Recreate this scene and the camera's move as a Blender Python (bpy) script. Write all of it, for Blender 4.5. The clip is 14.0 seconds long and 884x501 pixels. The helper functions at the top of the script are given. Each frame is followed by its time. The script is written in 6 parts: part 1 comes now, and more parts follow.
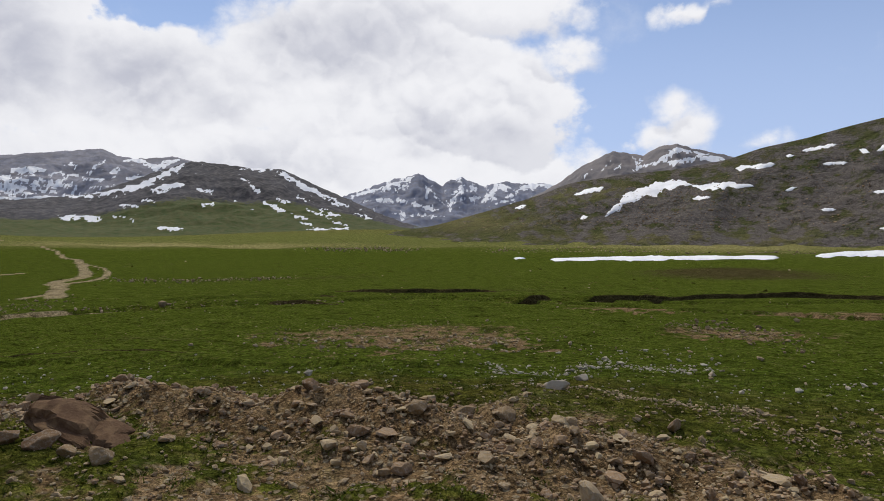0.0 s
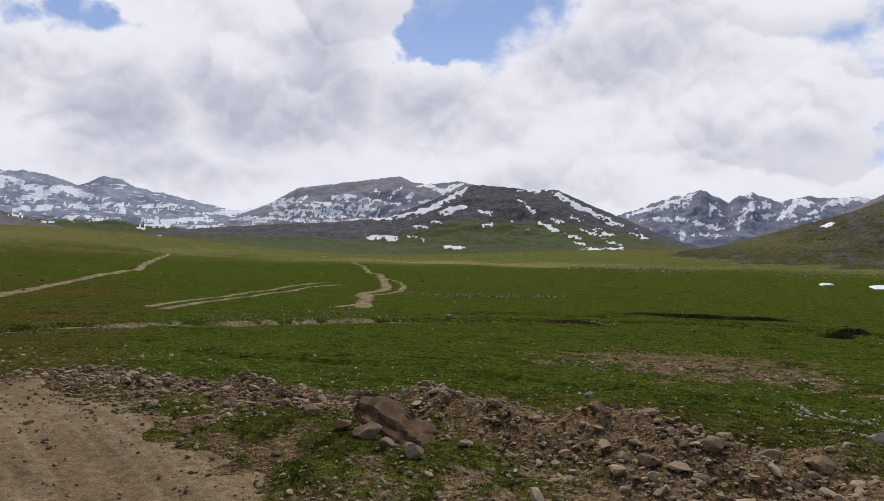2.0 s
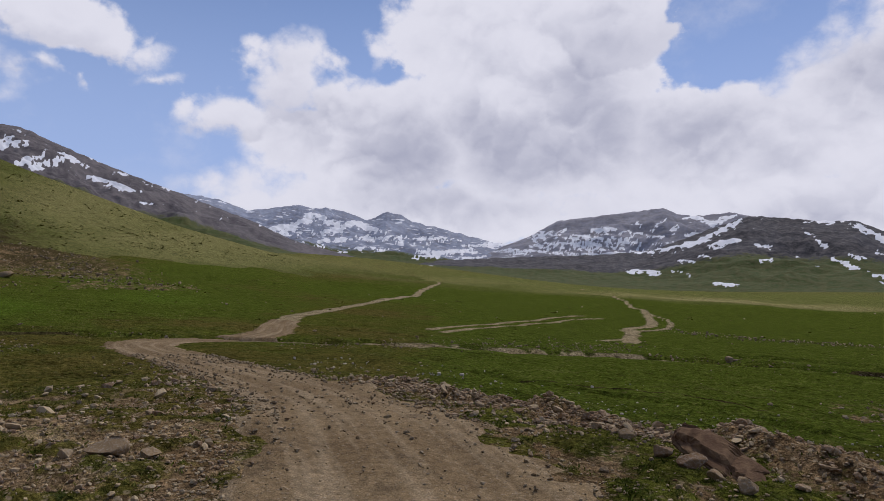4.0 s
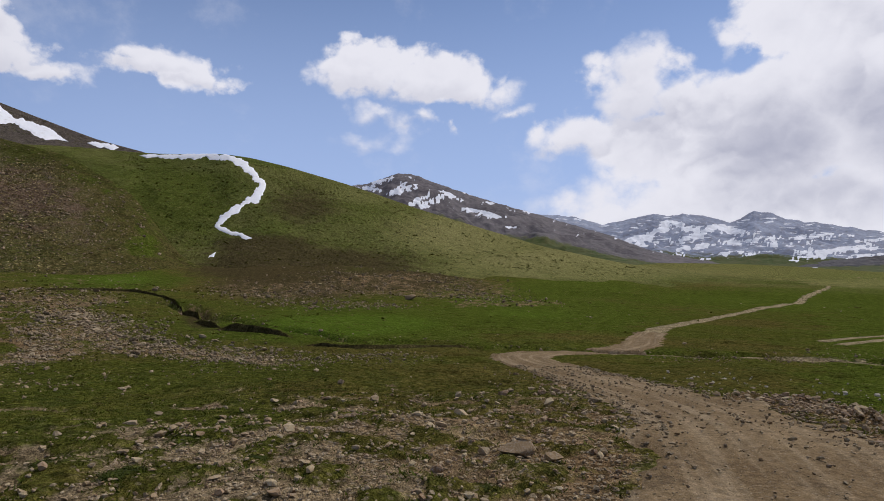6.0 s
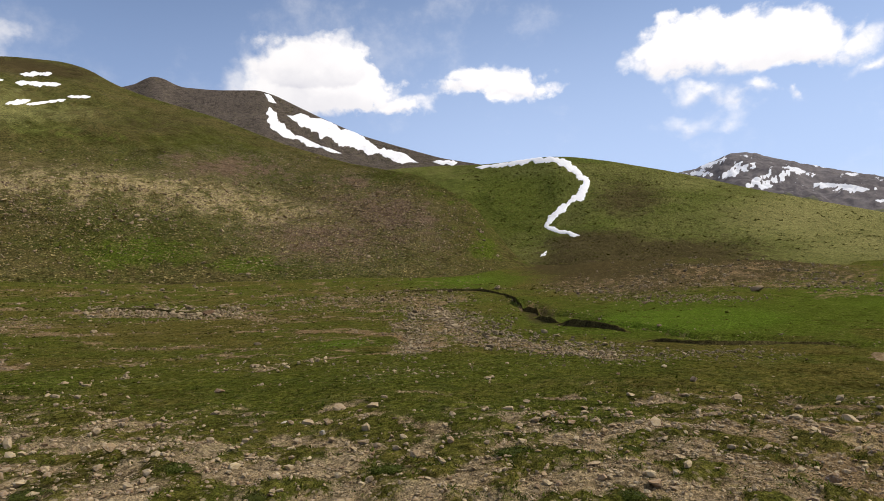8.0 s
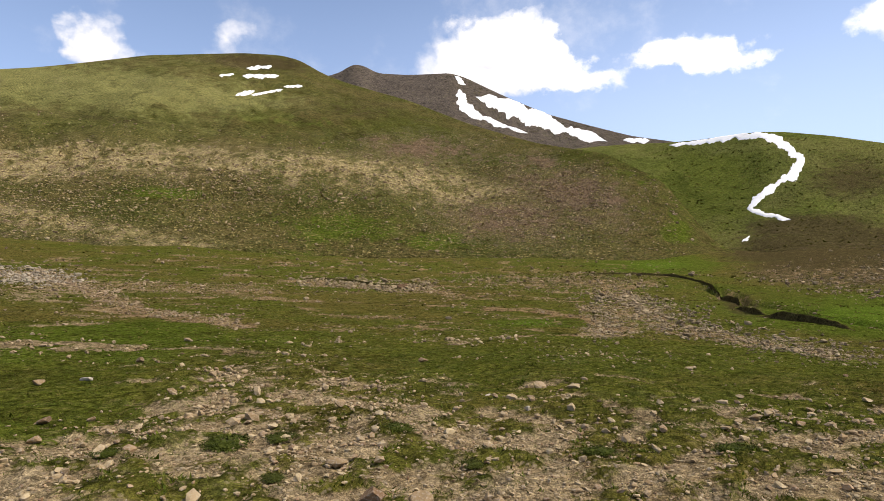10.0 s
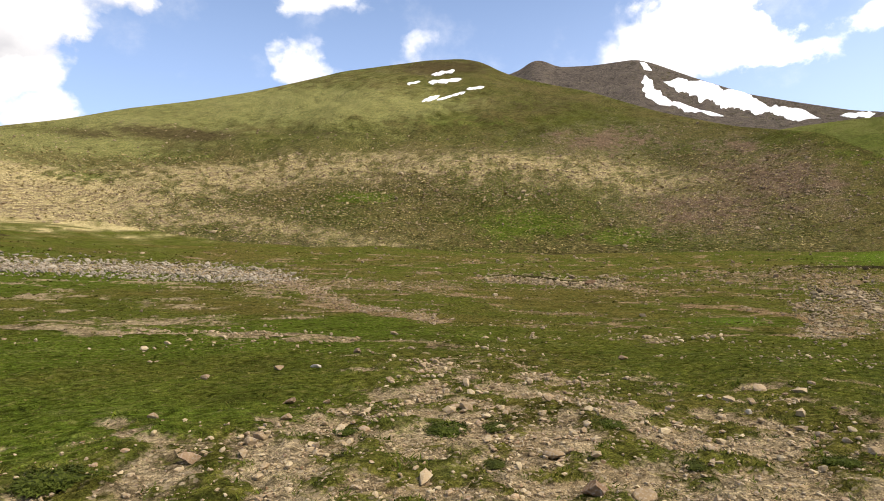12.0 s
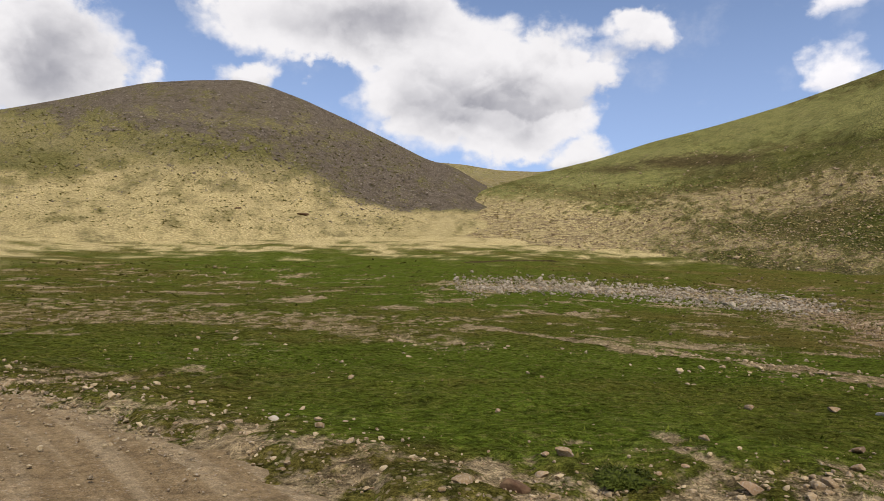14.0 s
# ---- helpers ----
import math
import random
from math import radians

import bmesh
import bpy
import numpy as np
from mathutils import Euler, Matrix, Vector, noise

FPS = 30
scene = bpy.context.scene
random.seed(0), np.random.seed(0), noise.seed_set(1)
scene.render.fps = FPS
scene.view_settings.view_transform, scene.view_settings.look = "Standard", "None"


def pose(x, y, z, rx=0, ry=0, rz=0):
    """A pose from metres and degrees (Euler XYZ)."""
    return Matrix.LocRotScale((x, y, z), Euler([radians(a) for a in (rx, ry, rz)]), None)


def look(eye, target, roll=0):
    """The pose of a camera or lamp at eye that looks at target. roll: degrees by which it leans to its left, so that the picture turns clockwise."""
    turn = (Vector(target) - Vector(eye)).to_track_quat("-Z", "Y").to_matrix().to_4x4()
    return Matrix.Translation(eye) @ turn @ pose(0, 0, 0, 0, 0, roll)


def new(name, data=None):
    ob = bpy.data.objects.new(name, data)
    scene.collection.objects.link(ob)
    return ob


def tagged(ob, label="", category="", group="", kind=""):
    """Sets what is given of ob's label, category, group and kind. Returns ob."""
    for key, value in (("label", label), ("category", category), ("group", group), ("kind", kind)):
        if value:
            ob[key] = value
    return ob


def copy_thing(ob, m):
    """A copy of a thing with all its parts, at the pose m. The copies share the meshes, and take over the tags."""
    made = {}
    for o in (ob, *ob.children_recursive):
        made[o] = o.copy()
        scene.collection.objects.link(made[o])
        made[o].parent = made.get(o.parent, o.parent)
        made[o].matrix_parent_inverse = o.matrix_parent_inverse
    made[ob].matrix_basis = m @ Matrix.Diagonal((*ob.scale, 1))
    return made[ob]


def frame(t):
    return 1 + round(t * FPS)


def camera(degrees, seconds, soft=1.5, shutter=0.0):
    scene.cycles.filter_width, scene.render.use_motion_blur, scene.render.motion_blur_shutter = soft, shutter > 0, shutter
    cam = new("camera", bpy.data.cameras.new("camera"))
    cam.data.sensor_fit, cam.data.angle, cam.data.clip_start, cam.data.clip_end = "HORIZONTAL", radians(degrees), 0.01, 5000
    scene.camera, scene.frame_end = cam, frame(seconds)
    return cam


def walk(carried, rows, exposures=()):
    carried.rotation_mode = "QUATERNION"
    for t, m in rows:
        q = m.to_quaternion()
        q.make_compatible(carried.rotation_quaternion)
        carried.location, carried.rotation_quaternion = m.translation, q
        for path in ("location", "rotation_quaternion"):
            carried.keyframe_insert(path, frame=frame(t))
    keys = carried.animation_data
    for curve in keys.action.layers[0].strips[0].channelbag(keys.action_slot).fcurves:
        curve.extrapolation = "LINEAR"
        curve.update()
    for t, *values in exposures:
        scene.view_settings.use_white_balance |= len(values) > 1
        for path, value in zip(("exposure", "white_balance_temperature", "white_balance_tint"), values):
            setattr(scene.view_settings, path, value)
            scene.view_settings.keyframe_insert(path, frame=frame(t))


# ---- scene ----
cam = camera(68.8, 14.0, soft=0.75)
PATH = [
    (0.0, pose(0.000, 0.000, 1.709, 89.41, -0.40, 0.00)),
    (0.5, pose(-0.047, 0.024, 1.707, 89.01, -0.33, 3.89)),
    (1.0, pose(-0.134, -0.003, 1.704, 90.20, -1.18, 10.79)),
    (1.5, pose(-0.170, -0.095, 1.725, 90.50, -1.28, 17.82)),
    (2.0, pose(-0.184, -0.215, 1.757, 90.79, -1.30, 23.89)),
    (4.5, pose(-0.616, -1.507, 1.641, 93.69, -1.92, 53.81)),
    (5.0, pose(-0.611, -1.546, 1.665, 94.49, -0.07, 62.89)),
    (5.5, pose(-0.605, -1.608, 1.670, 93.41, -0.03, 72.57)),
    (6.0, pose(-0.592, -1.677, 1.657, 92.97, -0.30, 77.53)),
    (6.5, pose(-0.541, -1.722, 1.660, 92.30, 0.00, 84.61)),
    (7.0, pose(-0.466, -1.855, 1.662, 91.46, -0.00, 92.00)),
    (7.5, pose(-0.331, -1.955, 1.684, 92.51, -0.03, 99.84)),
    (8.0, pose(-0.208, -2.116, 1.701, 92.93, 1.84, 106.10)),
    (8.5, pose(-0.087, -2.319, 1.712, 92.43, 0.76, 113.35)),
    (9.0, pose(0.001, -2.481, 1.710, 92.06, -0.85, 120.03)),
    (11.5, pose(0.239, -2.538, 1.695, 90.70, 0.27, 124.35)),
    (12.0, pose(0.461, -2.663, 1.702, 91.10, 0.49, 138.38)),
    (12.5, pose(0.548, -2.727, 1.718, 91.85, -0.10, 150.33)),
    (13.0, pose(0.658, -2.722, 1.701, 93.21, -0.98, 162.25)),
    (13.5, pose(0.754, -2.739, 1.691, 93.26, -1.69, 171.25)),
    (14.0, pose(0.935, -2.726, 1.664, 93.11, -1.25, 182.23)),
]
walk(cam, PATH, [(0.0, -0.12, 6500, 10), (2.0, -0.2, 6350, 12), (4.0, -0.40, 6150, 17), (5.0, -0.46, 6100, 18), (6.5, -0.14, 6500, 12), (7.5, 0.04, 6900, 10), (8.0, 0.22, 6850, 11), (9.0, 0.44, 7000, 12), (11.5, 0.76, 7000, 12), (12.0, 0.80, 6950, 11), (12.5, 0.72, 6900, 12), (13.0, 0.50, 6850, 12), (13.5, 0.25, 6750, 12), (14.0, 0.31, 6750, 12)])

# ---- sky, sun ----
SUN_AZ, SUN_EL = 18.0, 51.0          # azimuth counted to the left from +y
world = bpy.data.worlds.new("sky")
scene.world = world
world.use_nodes = True


class Graph:
    """Short hand for a node tree."""

    def __init__(self, tree):
        self.t = tree
        self.t.nodes.clear()

    def node(self, kind):
        return self.t.nodes.new(kind)

    def put(self, n, slot, v):
        if isinstance(v, bpy.types.NodeSocket):
            self.t.links.new(v, n.inputs[slot])
        elif v is not None:
            n.inputs[slot].default_value = v

    def math(self, op, a, b=None, c=None, clamp=False):
        n = self.node("ShaderNodeMath")
        n.operation, n.use_clamp = op, clamp
        for i, v in enumerate((a, b, c)):
            self.put(n, i, v)
        return n.outputs[0]

    def vec(self, op, a, b=None, c=None):
        n = self.node("ShaderNodeVectorMath")
        n.operation = op
        for i, v in enumerate((a, b, c)):
            self.put(n, i, v)
        return n.outputs["Value" if op == "LENGTH" else "Vector"]

    def noise(self, v, scale, detail=4.0, rough=0.55, warp=0.0, dim="3D"):
        n = self.node("ShaderNodeTexNoise")
        n.noise_dimensions = dim
        self.put(n, "Vector", v)
        for k, x in (("Scale", scale), ("Detail", detail), ("Roughness", rough), ("Distortion", warp)):
            n.inputs[k].default_value = x
        return n.outputs["Fac"]

    def step(self, v, lo, hi, a=0.0, b=1.0):
        n = self.node("ShaderNodeMapRange")
        n.interpolation_type = "SMOOTHSTEP"
        for i, x in enumerate((v, lo, hi, a, b)):
            self.put(n, i, x)
        return n.outputs[0]

    def mix(self, f, a, b, mode="MIX"):
        n = self.node("ShaderNodeMix")
        n.data_type, n.blend_type = "RGBA", mode
        for slot, x in ((0, f), (6, a), (7, b)):
            self.put(n, slot, (*x, 1.0) if isinstance(x, tuple) and len(x) == 3 else x)
        return n.outputs[2]


def build_sky():
    g = Graph(world.node_tree)
    way = g.node("ShaderNodeTexCoord").outputs["Generated"]
    split = g.node("ShaderNodeSeparateXYZ")
    g.put(split, 0, way)
    x, y, z = split.outputs
    # azimuth to the left of +y, from -90 to 270 degrees, and elevation
    left = g.math("ARCTAN2", g.math("MULTIPLY", x, -1.0), y)
    az = g.math("MULTIPLY", left, 180 / math.pi)
    az = g.math("ADD", az, g.math("MULTIPLY", g.math("LESS_THAN", az, -90.0), 360.0))
    el = g.math("MULTIPLY", g.math("ARCSINE", z), 180 / math.pi)
    flat = g.node("ShaderNodeCombineXYZ")
    g.put(flat, 0, az), g.put(flat, 1, el)
    # ragged edges: the plan of the clouds is warped by two sizes of noise
    ball = g.vec("MULTIPLY", way, (1.0, 1.0, 1.25))
    wob = g.node("ShaderNodeTexNoise")
    g.put(wob, "Vector", ball)
    wob.inputs["Scale"].default_value, wob.inputs["Detail"].default_value, wob.inputs["Roughness"].default_value = 9.0, 8.0, 0.56
    big = g.vec("MULTIPLY", g.vec("SUBTRACT", wob.outputs["Color"], (0.5, 0.5, 0.5)), (9.0, 6.0, 0.0))
    uv = g.vec("ADD", flat.outputs[0], big)
    field, bases = [], []

    def puff(a, e, w, h):
        off = g.vec("MULTIPLY_ADD", uv, (1 / w, 1 / h, 0), (-a / w, -e / h, 0))
        field.append((g.vec("LENGTH", off), min(w, h * 1.5)))
        if w < 9.0:
            high = g.node("ShaderNodeSeparateXYZ")
            g.put(high, 0, off)
            bases.append((len(field) - 1, high.outputs[1]))

    # the fair-weather cumulus round the horizon: azimuth, elevation, half width, half height
    puff(-20.9, 17.9, 2.4, 0.8)
    puff(-20.5, 9.2, 4.4, 2.6)
    puff(-19.0, 11.0, 2.6, 2.0)
    puff(-26.4, 8.3, 2.4, 1.2)
    puff(-10.5, 15.8, 5.2, 1.8)
    puff(-4.2, 12.4, 8.6, 6.0)
    puff(4.3, 10.5, 13.5, 6.0)
    puff(8.0, 15.5, 15.0, 6.5)
    puff(53.2, 10.9, 10.5, 6.6)
    puff(38.2, 14.4, 13.0, 8.0)
    puff(22.0, 12.0, 12.5, 5.8)
    puff(6.4, 19.0, 10.6, 7.0)
    puff(-6.1, 20.0, 7.5, 3.0)
    puff(43.0, 21.5, 10.6, 7.0)
    puff(60.2, 16.4, 4.6, 4.6)
    puff(57.0, 11.0, 9.0, 5.0)
    puff(65.5, 12.6, 4.6, 2.2)
    puff(50.0, 6.0, 20.0, 4.5)
    puff(20.0, 6.5, 24.0, 4.5)
    puff(33.0, 24.0, 7.0, 6.5)
    puff(85.2, 18.1, 5.4, 2.2)
    puff(79.9, 17.7, 5.4, 2.3)
    puff(75.6, 17.3, 4.4, 1.8)
    puff(-5.0, 6.4, 10.0, 3.2)
    puff(83.0, 14.9, 2.6, 1.2)
    puff(80.1, 14.4, 2.7, 1.1)
    puff(84.3, 12.7, 3.0, 1.2)
    puff(76.2, 13.9, 1.2, 1.3)
    puff(71.8, 15.3, 1.7, 0.8)
    puff(117.2, 17.4, 8.4, 3.3)
    puff(116.6, 19.6, 5.4, 2.6)
    puff(109.4, 15.8, 2.6, 1.3)
    puff(103.2, 17.9, 4.6, 1.8)
    puff(99.0, 17.2, 3.0, 1.3)
    puff(150.0, 16.6, 3.4, 2.1)
    puff(140.5, 18.2, 2.4, 1.8)
    puff(149.8, 21.7, 3.2, 1.3)
    puff(179.6, 16.3, 11.0, 5.6)
    puff(189.5, 21.8, 15.7, 4.0)
    puff(174.0, 18.9, 8.6, 4.2)
    puff(164.8, 21.0, 4.0, 2.6)
    puff(171.4, 12.0, 3.2, 1.6)
    puff(200.1, 17.5, 4.2, 1.6)
    puff(214.6, 16.7, 7.6, 5.0)
    inside, parts = None, []
    for length, size in field:
        part_in = g.math("MULTIPLY", g.math("SUBTRACT", 1.0, length), min(size / 6.0, 1.6))
        parts.append(part_in)
        inside = part_in if inside is None else g.math("SMOOTH_MAX", inside, part_in, 0.12)
    # overhead and behind, broken cloud goes on
    over = g.math("MULTIPLY", g.step(el, 24.0, 40.0), g.math("SUBTRACT", g.noise(way, 2.6, 5.0), 0.44))
    inside = g.math("MAXIMUM", inside, g.math("MULTIPLY_ADD", g.step(el, 24.0, 40.0), 2.0, g.math("SUBTRACT", g.math("MULTIPLY", over, 6.0), 2.0)))
    billow = g.noise(ball, 24.0, 8.0, 0.58)
    curl = g.vec("MULTIPLY", g.vec("SUBTRACT", wob.outputs["Color"], (0.5, 0.5, 0.5)), (0.10, 0.10, 0.10))

    def heads(shift):
        # round cauliflower heads of cumulus, two sizes
        total = None
        for scale, weight in ((8.0, 0.55), (19.0, 0.30), (44.0, 0.15)):
            cell = g.node("ShaderNodeTexVoronoi")
            g.put(cell, "Vector", g.vec("ADD", g.vec("ADD", ball, curl), shift))
            cell.inputs["Scale"].default_value = scale
            dome = g.math("MULTIPLY", g.math("SUBTRACT", 1.0, g.math("POWER", cell.outputs["Distance"], 2.0)), weight)
            total = dome if total is None else g.math("ADD", total, dome)
        return total

    head = heads((0.0, 0.0, 0.0))
    edge = g.math("ADD", g.math("ADD", inside, g.math("MULTIPLY", g.math("SUBTRACT", billow, 0.5), 0.4)), g.math("MULTIPLY", g.math("SUBTRACT", head, 0.72), 0.7))
    soft = g.step(g.noise(ball, 4.0, 3.0), 0.35, 0.65, 0.16, 0.46)
    cover = g.step(edge, -0.03, soft)
    wisps = g.math("MULTIPLY", g.step(g.noise(ball, 5.0, 8.0, 0.62), 0.54, 0.8), 0.35)
    cover = g.math("MAXIMUM", cover, wisps)
    # bodies: billows lit from above, greyer where the cloud is thick
    relief = g.math("SUBTRACT", head, heads((0.004, -0.008, 0.020)))
    thick = g.step(inside, 0.10, 1.0)
    lumps = g.noise(ball, 4.6, 3.5, 0.45)
    deep = None
    for a0, e0, w0, h0, k0 in ((44, 11, 15, 6.5, 1.0), (30, 16, 13, 7, 0.95), (8, 17, 14, 5, 0.6), (-2, 9, 8, 3, 0.3), (16, 6, 12, 2.5, 0.35), (211, 17, 8, 7, 1.0), (191, 22, 13, 4, 0.95), (180, 15, 13, 6, 0.6)):
        far_in = g.step(g.vec("LENGTH", g.vec("MULTIPLY_ADD", uv, (1 / w0, 1 / h0, 0), (-a0 / w0, -e0 / h0, 0))), 1.15, 0.35, 0.0, k0)
        deep = far_in if deep is None else g.math("MAXIMUM", deep, far_in)
    base = g.math("MULTIPLY_ADD", deep, 0.80, 0.08)
    shade = g.math("ADD", g.math("MULTIPLY", g.step(lumps, 0.68, 0.34), g.math("MULTIPLY_ADD", deep, -0.10, 0.34)), g.math("MULTIPLY", relief, g.math("MULTIPLY_ADD", deep, 0.3, -1.6)))
    grey = g.math("MULTIPLY", thick, g.step(g.math("ADD", base, g.math("SUBTRACT", shade, 0.12)), -0.25, 1.5))
    grey = g.math("ADD", grey, g.math("MULTIPLY", g.math("SUBTRACT", billow, 0.5), -0.22), clamp=True)
    # flat bases of the small clouds, turned from the sun
    under = None
    for k, high in bases:
        low = g.math("MULTIPLY", g.step(high, 0.05, -0.7), g.step(parts[k], 0.0, 0.14))
        under = low if under is None else g.math("MAXIMUM", under, low)
    grey = g.math("ADD", grey, g.math("MULTIPLY", under, 0.34), clamp=True)
    # seen from below, the bases overhead are grey
    grey = g.math("MAXIMUM", grey, g.step(el, 27.0, 50.0, 0.0, 0.95))
    # the cloud over the northern hills is thicker and duller
    dull = g.step(az, 150.0, 172.0)
    cloud = g.mix(grey, g.mix(dull, g.mix(g.step(az, 98.0, 135.0), (0.96, 0.965, 1.0), (0.79, 0.80, 0.84)), (0.72, 0.73, 0.76)), g.mix(dull, (0.50, 0.52, 0.62), (0.29, 0.30, 0.345)))
    sky = g.node("ShaderNodeTexSky")
    sky.sky_type, sky.sun_disc, sky.altitude = "NISHITA", False, 4000.0
    sky.sun_elevation, sky.sun_rotation = radians(SUN_EL), radians(-SUN_AZ)
    blue = g.vec("SCALE", sky.outputs[0])
    blue.node.inputs["Scale"].default_value = SKY
    haze = g.step(el, 34.0, 3.0, 0.0, 0.85)
    haze = g.math("MULTIPLY", haze, g.step(az, 105.0, 150.0, 1.0, 0.62))
    blue = g.mix(haze, blue, g.mix(g.step(az, 45.0, 5.0), g.mix(g.step(az, 98.0, 135.0), (0.46, 0.60, 0.90), (0.33, 0.44, 0.70)), (0.50, 0.62, 0.90)))
    blue = g.mix(g.step(el, 9.0, 1.0, 0.0, 0.6), blue, (0.80, 0.82, 0.88))
    col = g.mix(cover, blue, cloud)
    ground_side = g.step(z, -0.01, -0.05)
    col = g.mix(ground_side, col, (0.1, 0.12, 0.07))
    bg = g.node("ShaderNodeBackground")
    g.put(bg, "Color", col)
    bg.inputs["Strength"].default_value = 1.0
    out = g.node("ShaderNodeOutputWorld")
    g.t.links.new(bg.outputs[0], out.inputs[0])


SKY = 0.145
build_sky()
sun = new("sun", bpy.data.lights.new("sun", "SUN"))
sun.data.energy, sun.data.angle, sun.data.color = 2.75, radians(0.6), (1.0, 0.93, 0.81)
a, e = radians(SUN_AZ), radians(SUN_EL)
sun.matrix_world = look((-math.sin(a) * math.cos(e) * 500, math.cos(a) * math.cos(e) * 500, math.sin(e) * 500), (0, 0, 0))


# ---- noise and mesh tools ----
def hashed(ix, iy, seed):
    h = (ix * 374761393 + iy * 668265263 + seed * 982451653) & 0x7FFFFFFF
    h = ((h ^ (h >> 13)) * 1274126177) & 0x7FFFFFFF
    return (h ^ (h >> 16)) & 0xFFFF


COS, SIN = np.cos(np.arange(65536) * (2 * np.pi / 65536)), np.sin(np.arange(65536) * (2 * np.pi / 65536))


def perlin(x, y, seed=0):
    ix, iy = np.floor(x).astype(np.int64), np.floor(y).astype(np.int64)
    fx, fy = x - ix, y - iy
    u, v = fx * fx * fx * (fx * (fx * 6 - 15) + 10), fy * fy * fy * (fy * (fy * 6 - 15) + 10)

    def corner(dx, dy):
        k = hashed(ix + dx, iy + dy, seed)
        return COS[k] * (fx - dx) + SIN[k] * (fy - dy)

    top = corner(0, 0) * (1 - u) + corner(1, 0) * u
    low = corner(0, 1) * (1 - u) + corner(1, 1) * u
    return (top * (1 - v) + low * v) * 1.5


def fbm(x, y, octaves=4, seed=0, gain=0.5):
    total, amp = 0.0, 1.0
    for o in range(octaves):
        total = total + amp * perlin(x * 2**o + 17.3 * o, y * 2**o - 9.1 * o, seed + o)
        amp *= gain
    return total


def ridged(x, y, octaves=5, seed=0):
    total, amp = 0.0, 1.0
    for o in range(octaves):
        total = total + amp * (1 - 2 * np.abs(perlin(x * 2**o + 5.7 * o, y * 2**o + 3.3 * o, seed + o)))
        amp *= 0.5
    return total / 2


def smooth(v, lo, hi):
    s = np.clip((v - lo) / (hi - lo), 0, 1)
    return s * s * (3 - 2 * s)


def mesh_from(name, verts, faces, material, attrs=None, uv=None, flat=False):
    """One mesh object out of numpy vertices and equal-sided faces."""
    me = bpy.data.meshes.new(name)
    verts, faces = np.asarray(verts, np.float32), np.asarray(faces, np.int32)
    n, k = faces.shape
    me.vertices.add(len(verts)), me.loops.add(n * k), me.polygons.add(n)
    me.vertices.foreach_set("co", verts.ravel())
    me.loops.foreach_set("vertex_index", faces.ravel())
    me.polygons.foreach_set("loop_start", np.arange(0, n * k, k, dtype=np.int32))
    me.polygons.foreach_set("use_smooth", np.full(n, not flat, dtype=bool))
    me.update(calc_edges=True)
    for key, values in (attrs or {}).items():
        at = me.attributes.new(key, "FLOAT", "POINT")
        at.data.foreach_set("value", np.asarray(values, np.float32).ravel())
    if uv is not None:
        layer = me.uv_layers.new(name="plan")
        layer.data.foreach_set("uv", np.asarray(uv, np.float32)[faces.ravel()].ravel())
    me.materials.append(material)
    return new(name, me)


def grid_faces(rows, cols, wrap=False):
    i = np.arange(rows * cols).reshape(rows, cols)
    if wrap:
        i = np.concatenate([i, i[:, :1]], axis=1)
    return np.stack([i[:-1, :-1], i[:-1, 1:], i[1:, 1:], i[1:, :-1]], -1).reshape(-1, 4)


# ---- plan of the land ----
CX, CY, EYE = 0.0, -1.4, 1.7
RADII = (0, 12, 25, 50, 100, 150, 200, 300, 400, 800, 1500, 4600)
# heights of the plain along lines from the middle, by azimuth
HEIGHTS = {
    -75: (-.85, -.85, -2.6, -3.5, -3.6, -3.5, -3.2, -1.5, 0, 9, 28, 60),
    -30: (-.85, -.85, -2.6, -3.5, -3.6, -3.5, -3.2, -1.2, 0.5, 8, 24, 40),
    5: (-.85, -.85, -2.6, -3.5, -3.6, -3.5, -3.2, -1.5, 0.2, 11, 34, 60),
    30: (-.85, -.85, -2.5, -3.5, -3.6, -3.5, -3.0, -1.3, 0.2, 6, 10, 40),
    58: (-.85, -.85, -2.0, -3.4, -3.5, -3.1, -2.0, 0.8, 4.0, 20, 50, 110),
    94: (-.85, -.85, -1.9, -2.9, -2.3, -0.2, 3.0, 11, 16, 30, 60, 110),
    120: (-.85, -.85, -1.6, -2.5, -1.6, 0.6, 4.0, 12, 16, 30, 60, 110),
    151: (-.85, -.85, -1.2, -1.6, -0.5, 2.6, 8, 22, 30, 60, 80, 110),
    182: (-.85, -.85, -1.3, -0.9, 1.5, 6.0, 12, 26, 40, 70, 90, 110),
    213: (-.85, -.85, -1.1, -0.9, 0.8, 4.0, 8, 19, 30, 60, 80, 110),
    250: (-.85, -.85, -1.6, -2.2, -1.5, 0, 3.0, 10, 18, 40, 60, 100),
    285: (-.85, -.85, -2.6, -3.5, -3.6, -3.5, -3.2, -1.5, 0, 9, 28, 60),
}
ROAD = [(30, -26), (18, -19.5), (12, -15), (9, -12.4), (6, -9.2), (3, -5.2), (0, -1.3), (-3, 1.6), (-6, 3.8), (-9.5, 5.5), (-13.2, 7.4), (-18.2, 8.9),
        (-24, 9.9), (-31, 10.6), (-37, 11.2), (-41, 12.6), (-43.5, 15.5), (-45.5, 20), (-49.5, 26), (-56, 30), (-64, 35.5)]


def polar(x, y):
    az = np.degrees(np.arctan2(-(x - CX), y - CY))
    return np.where(az < -75, az + 360, az), np.hypot(x - CX, y - CY)


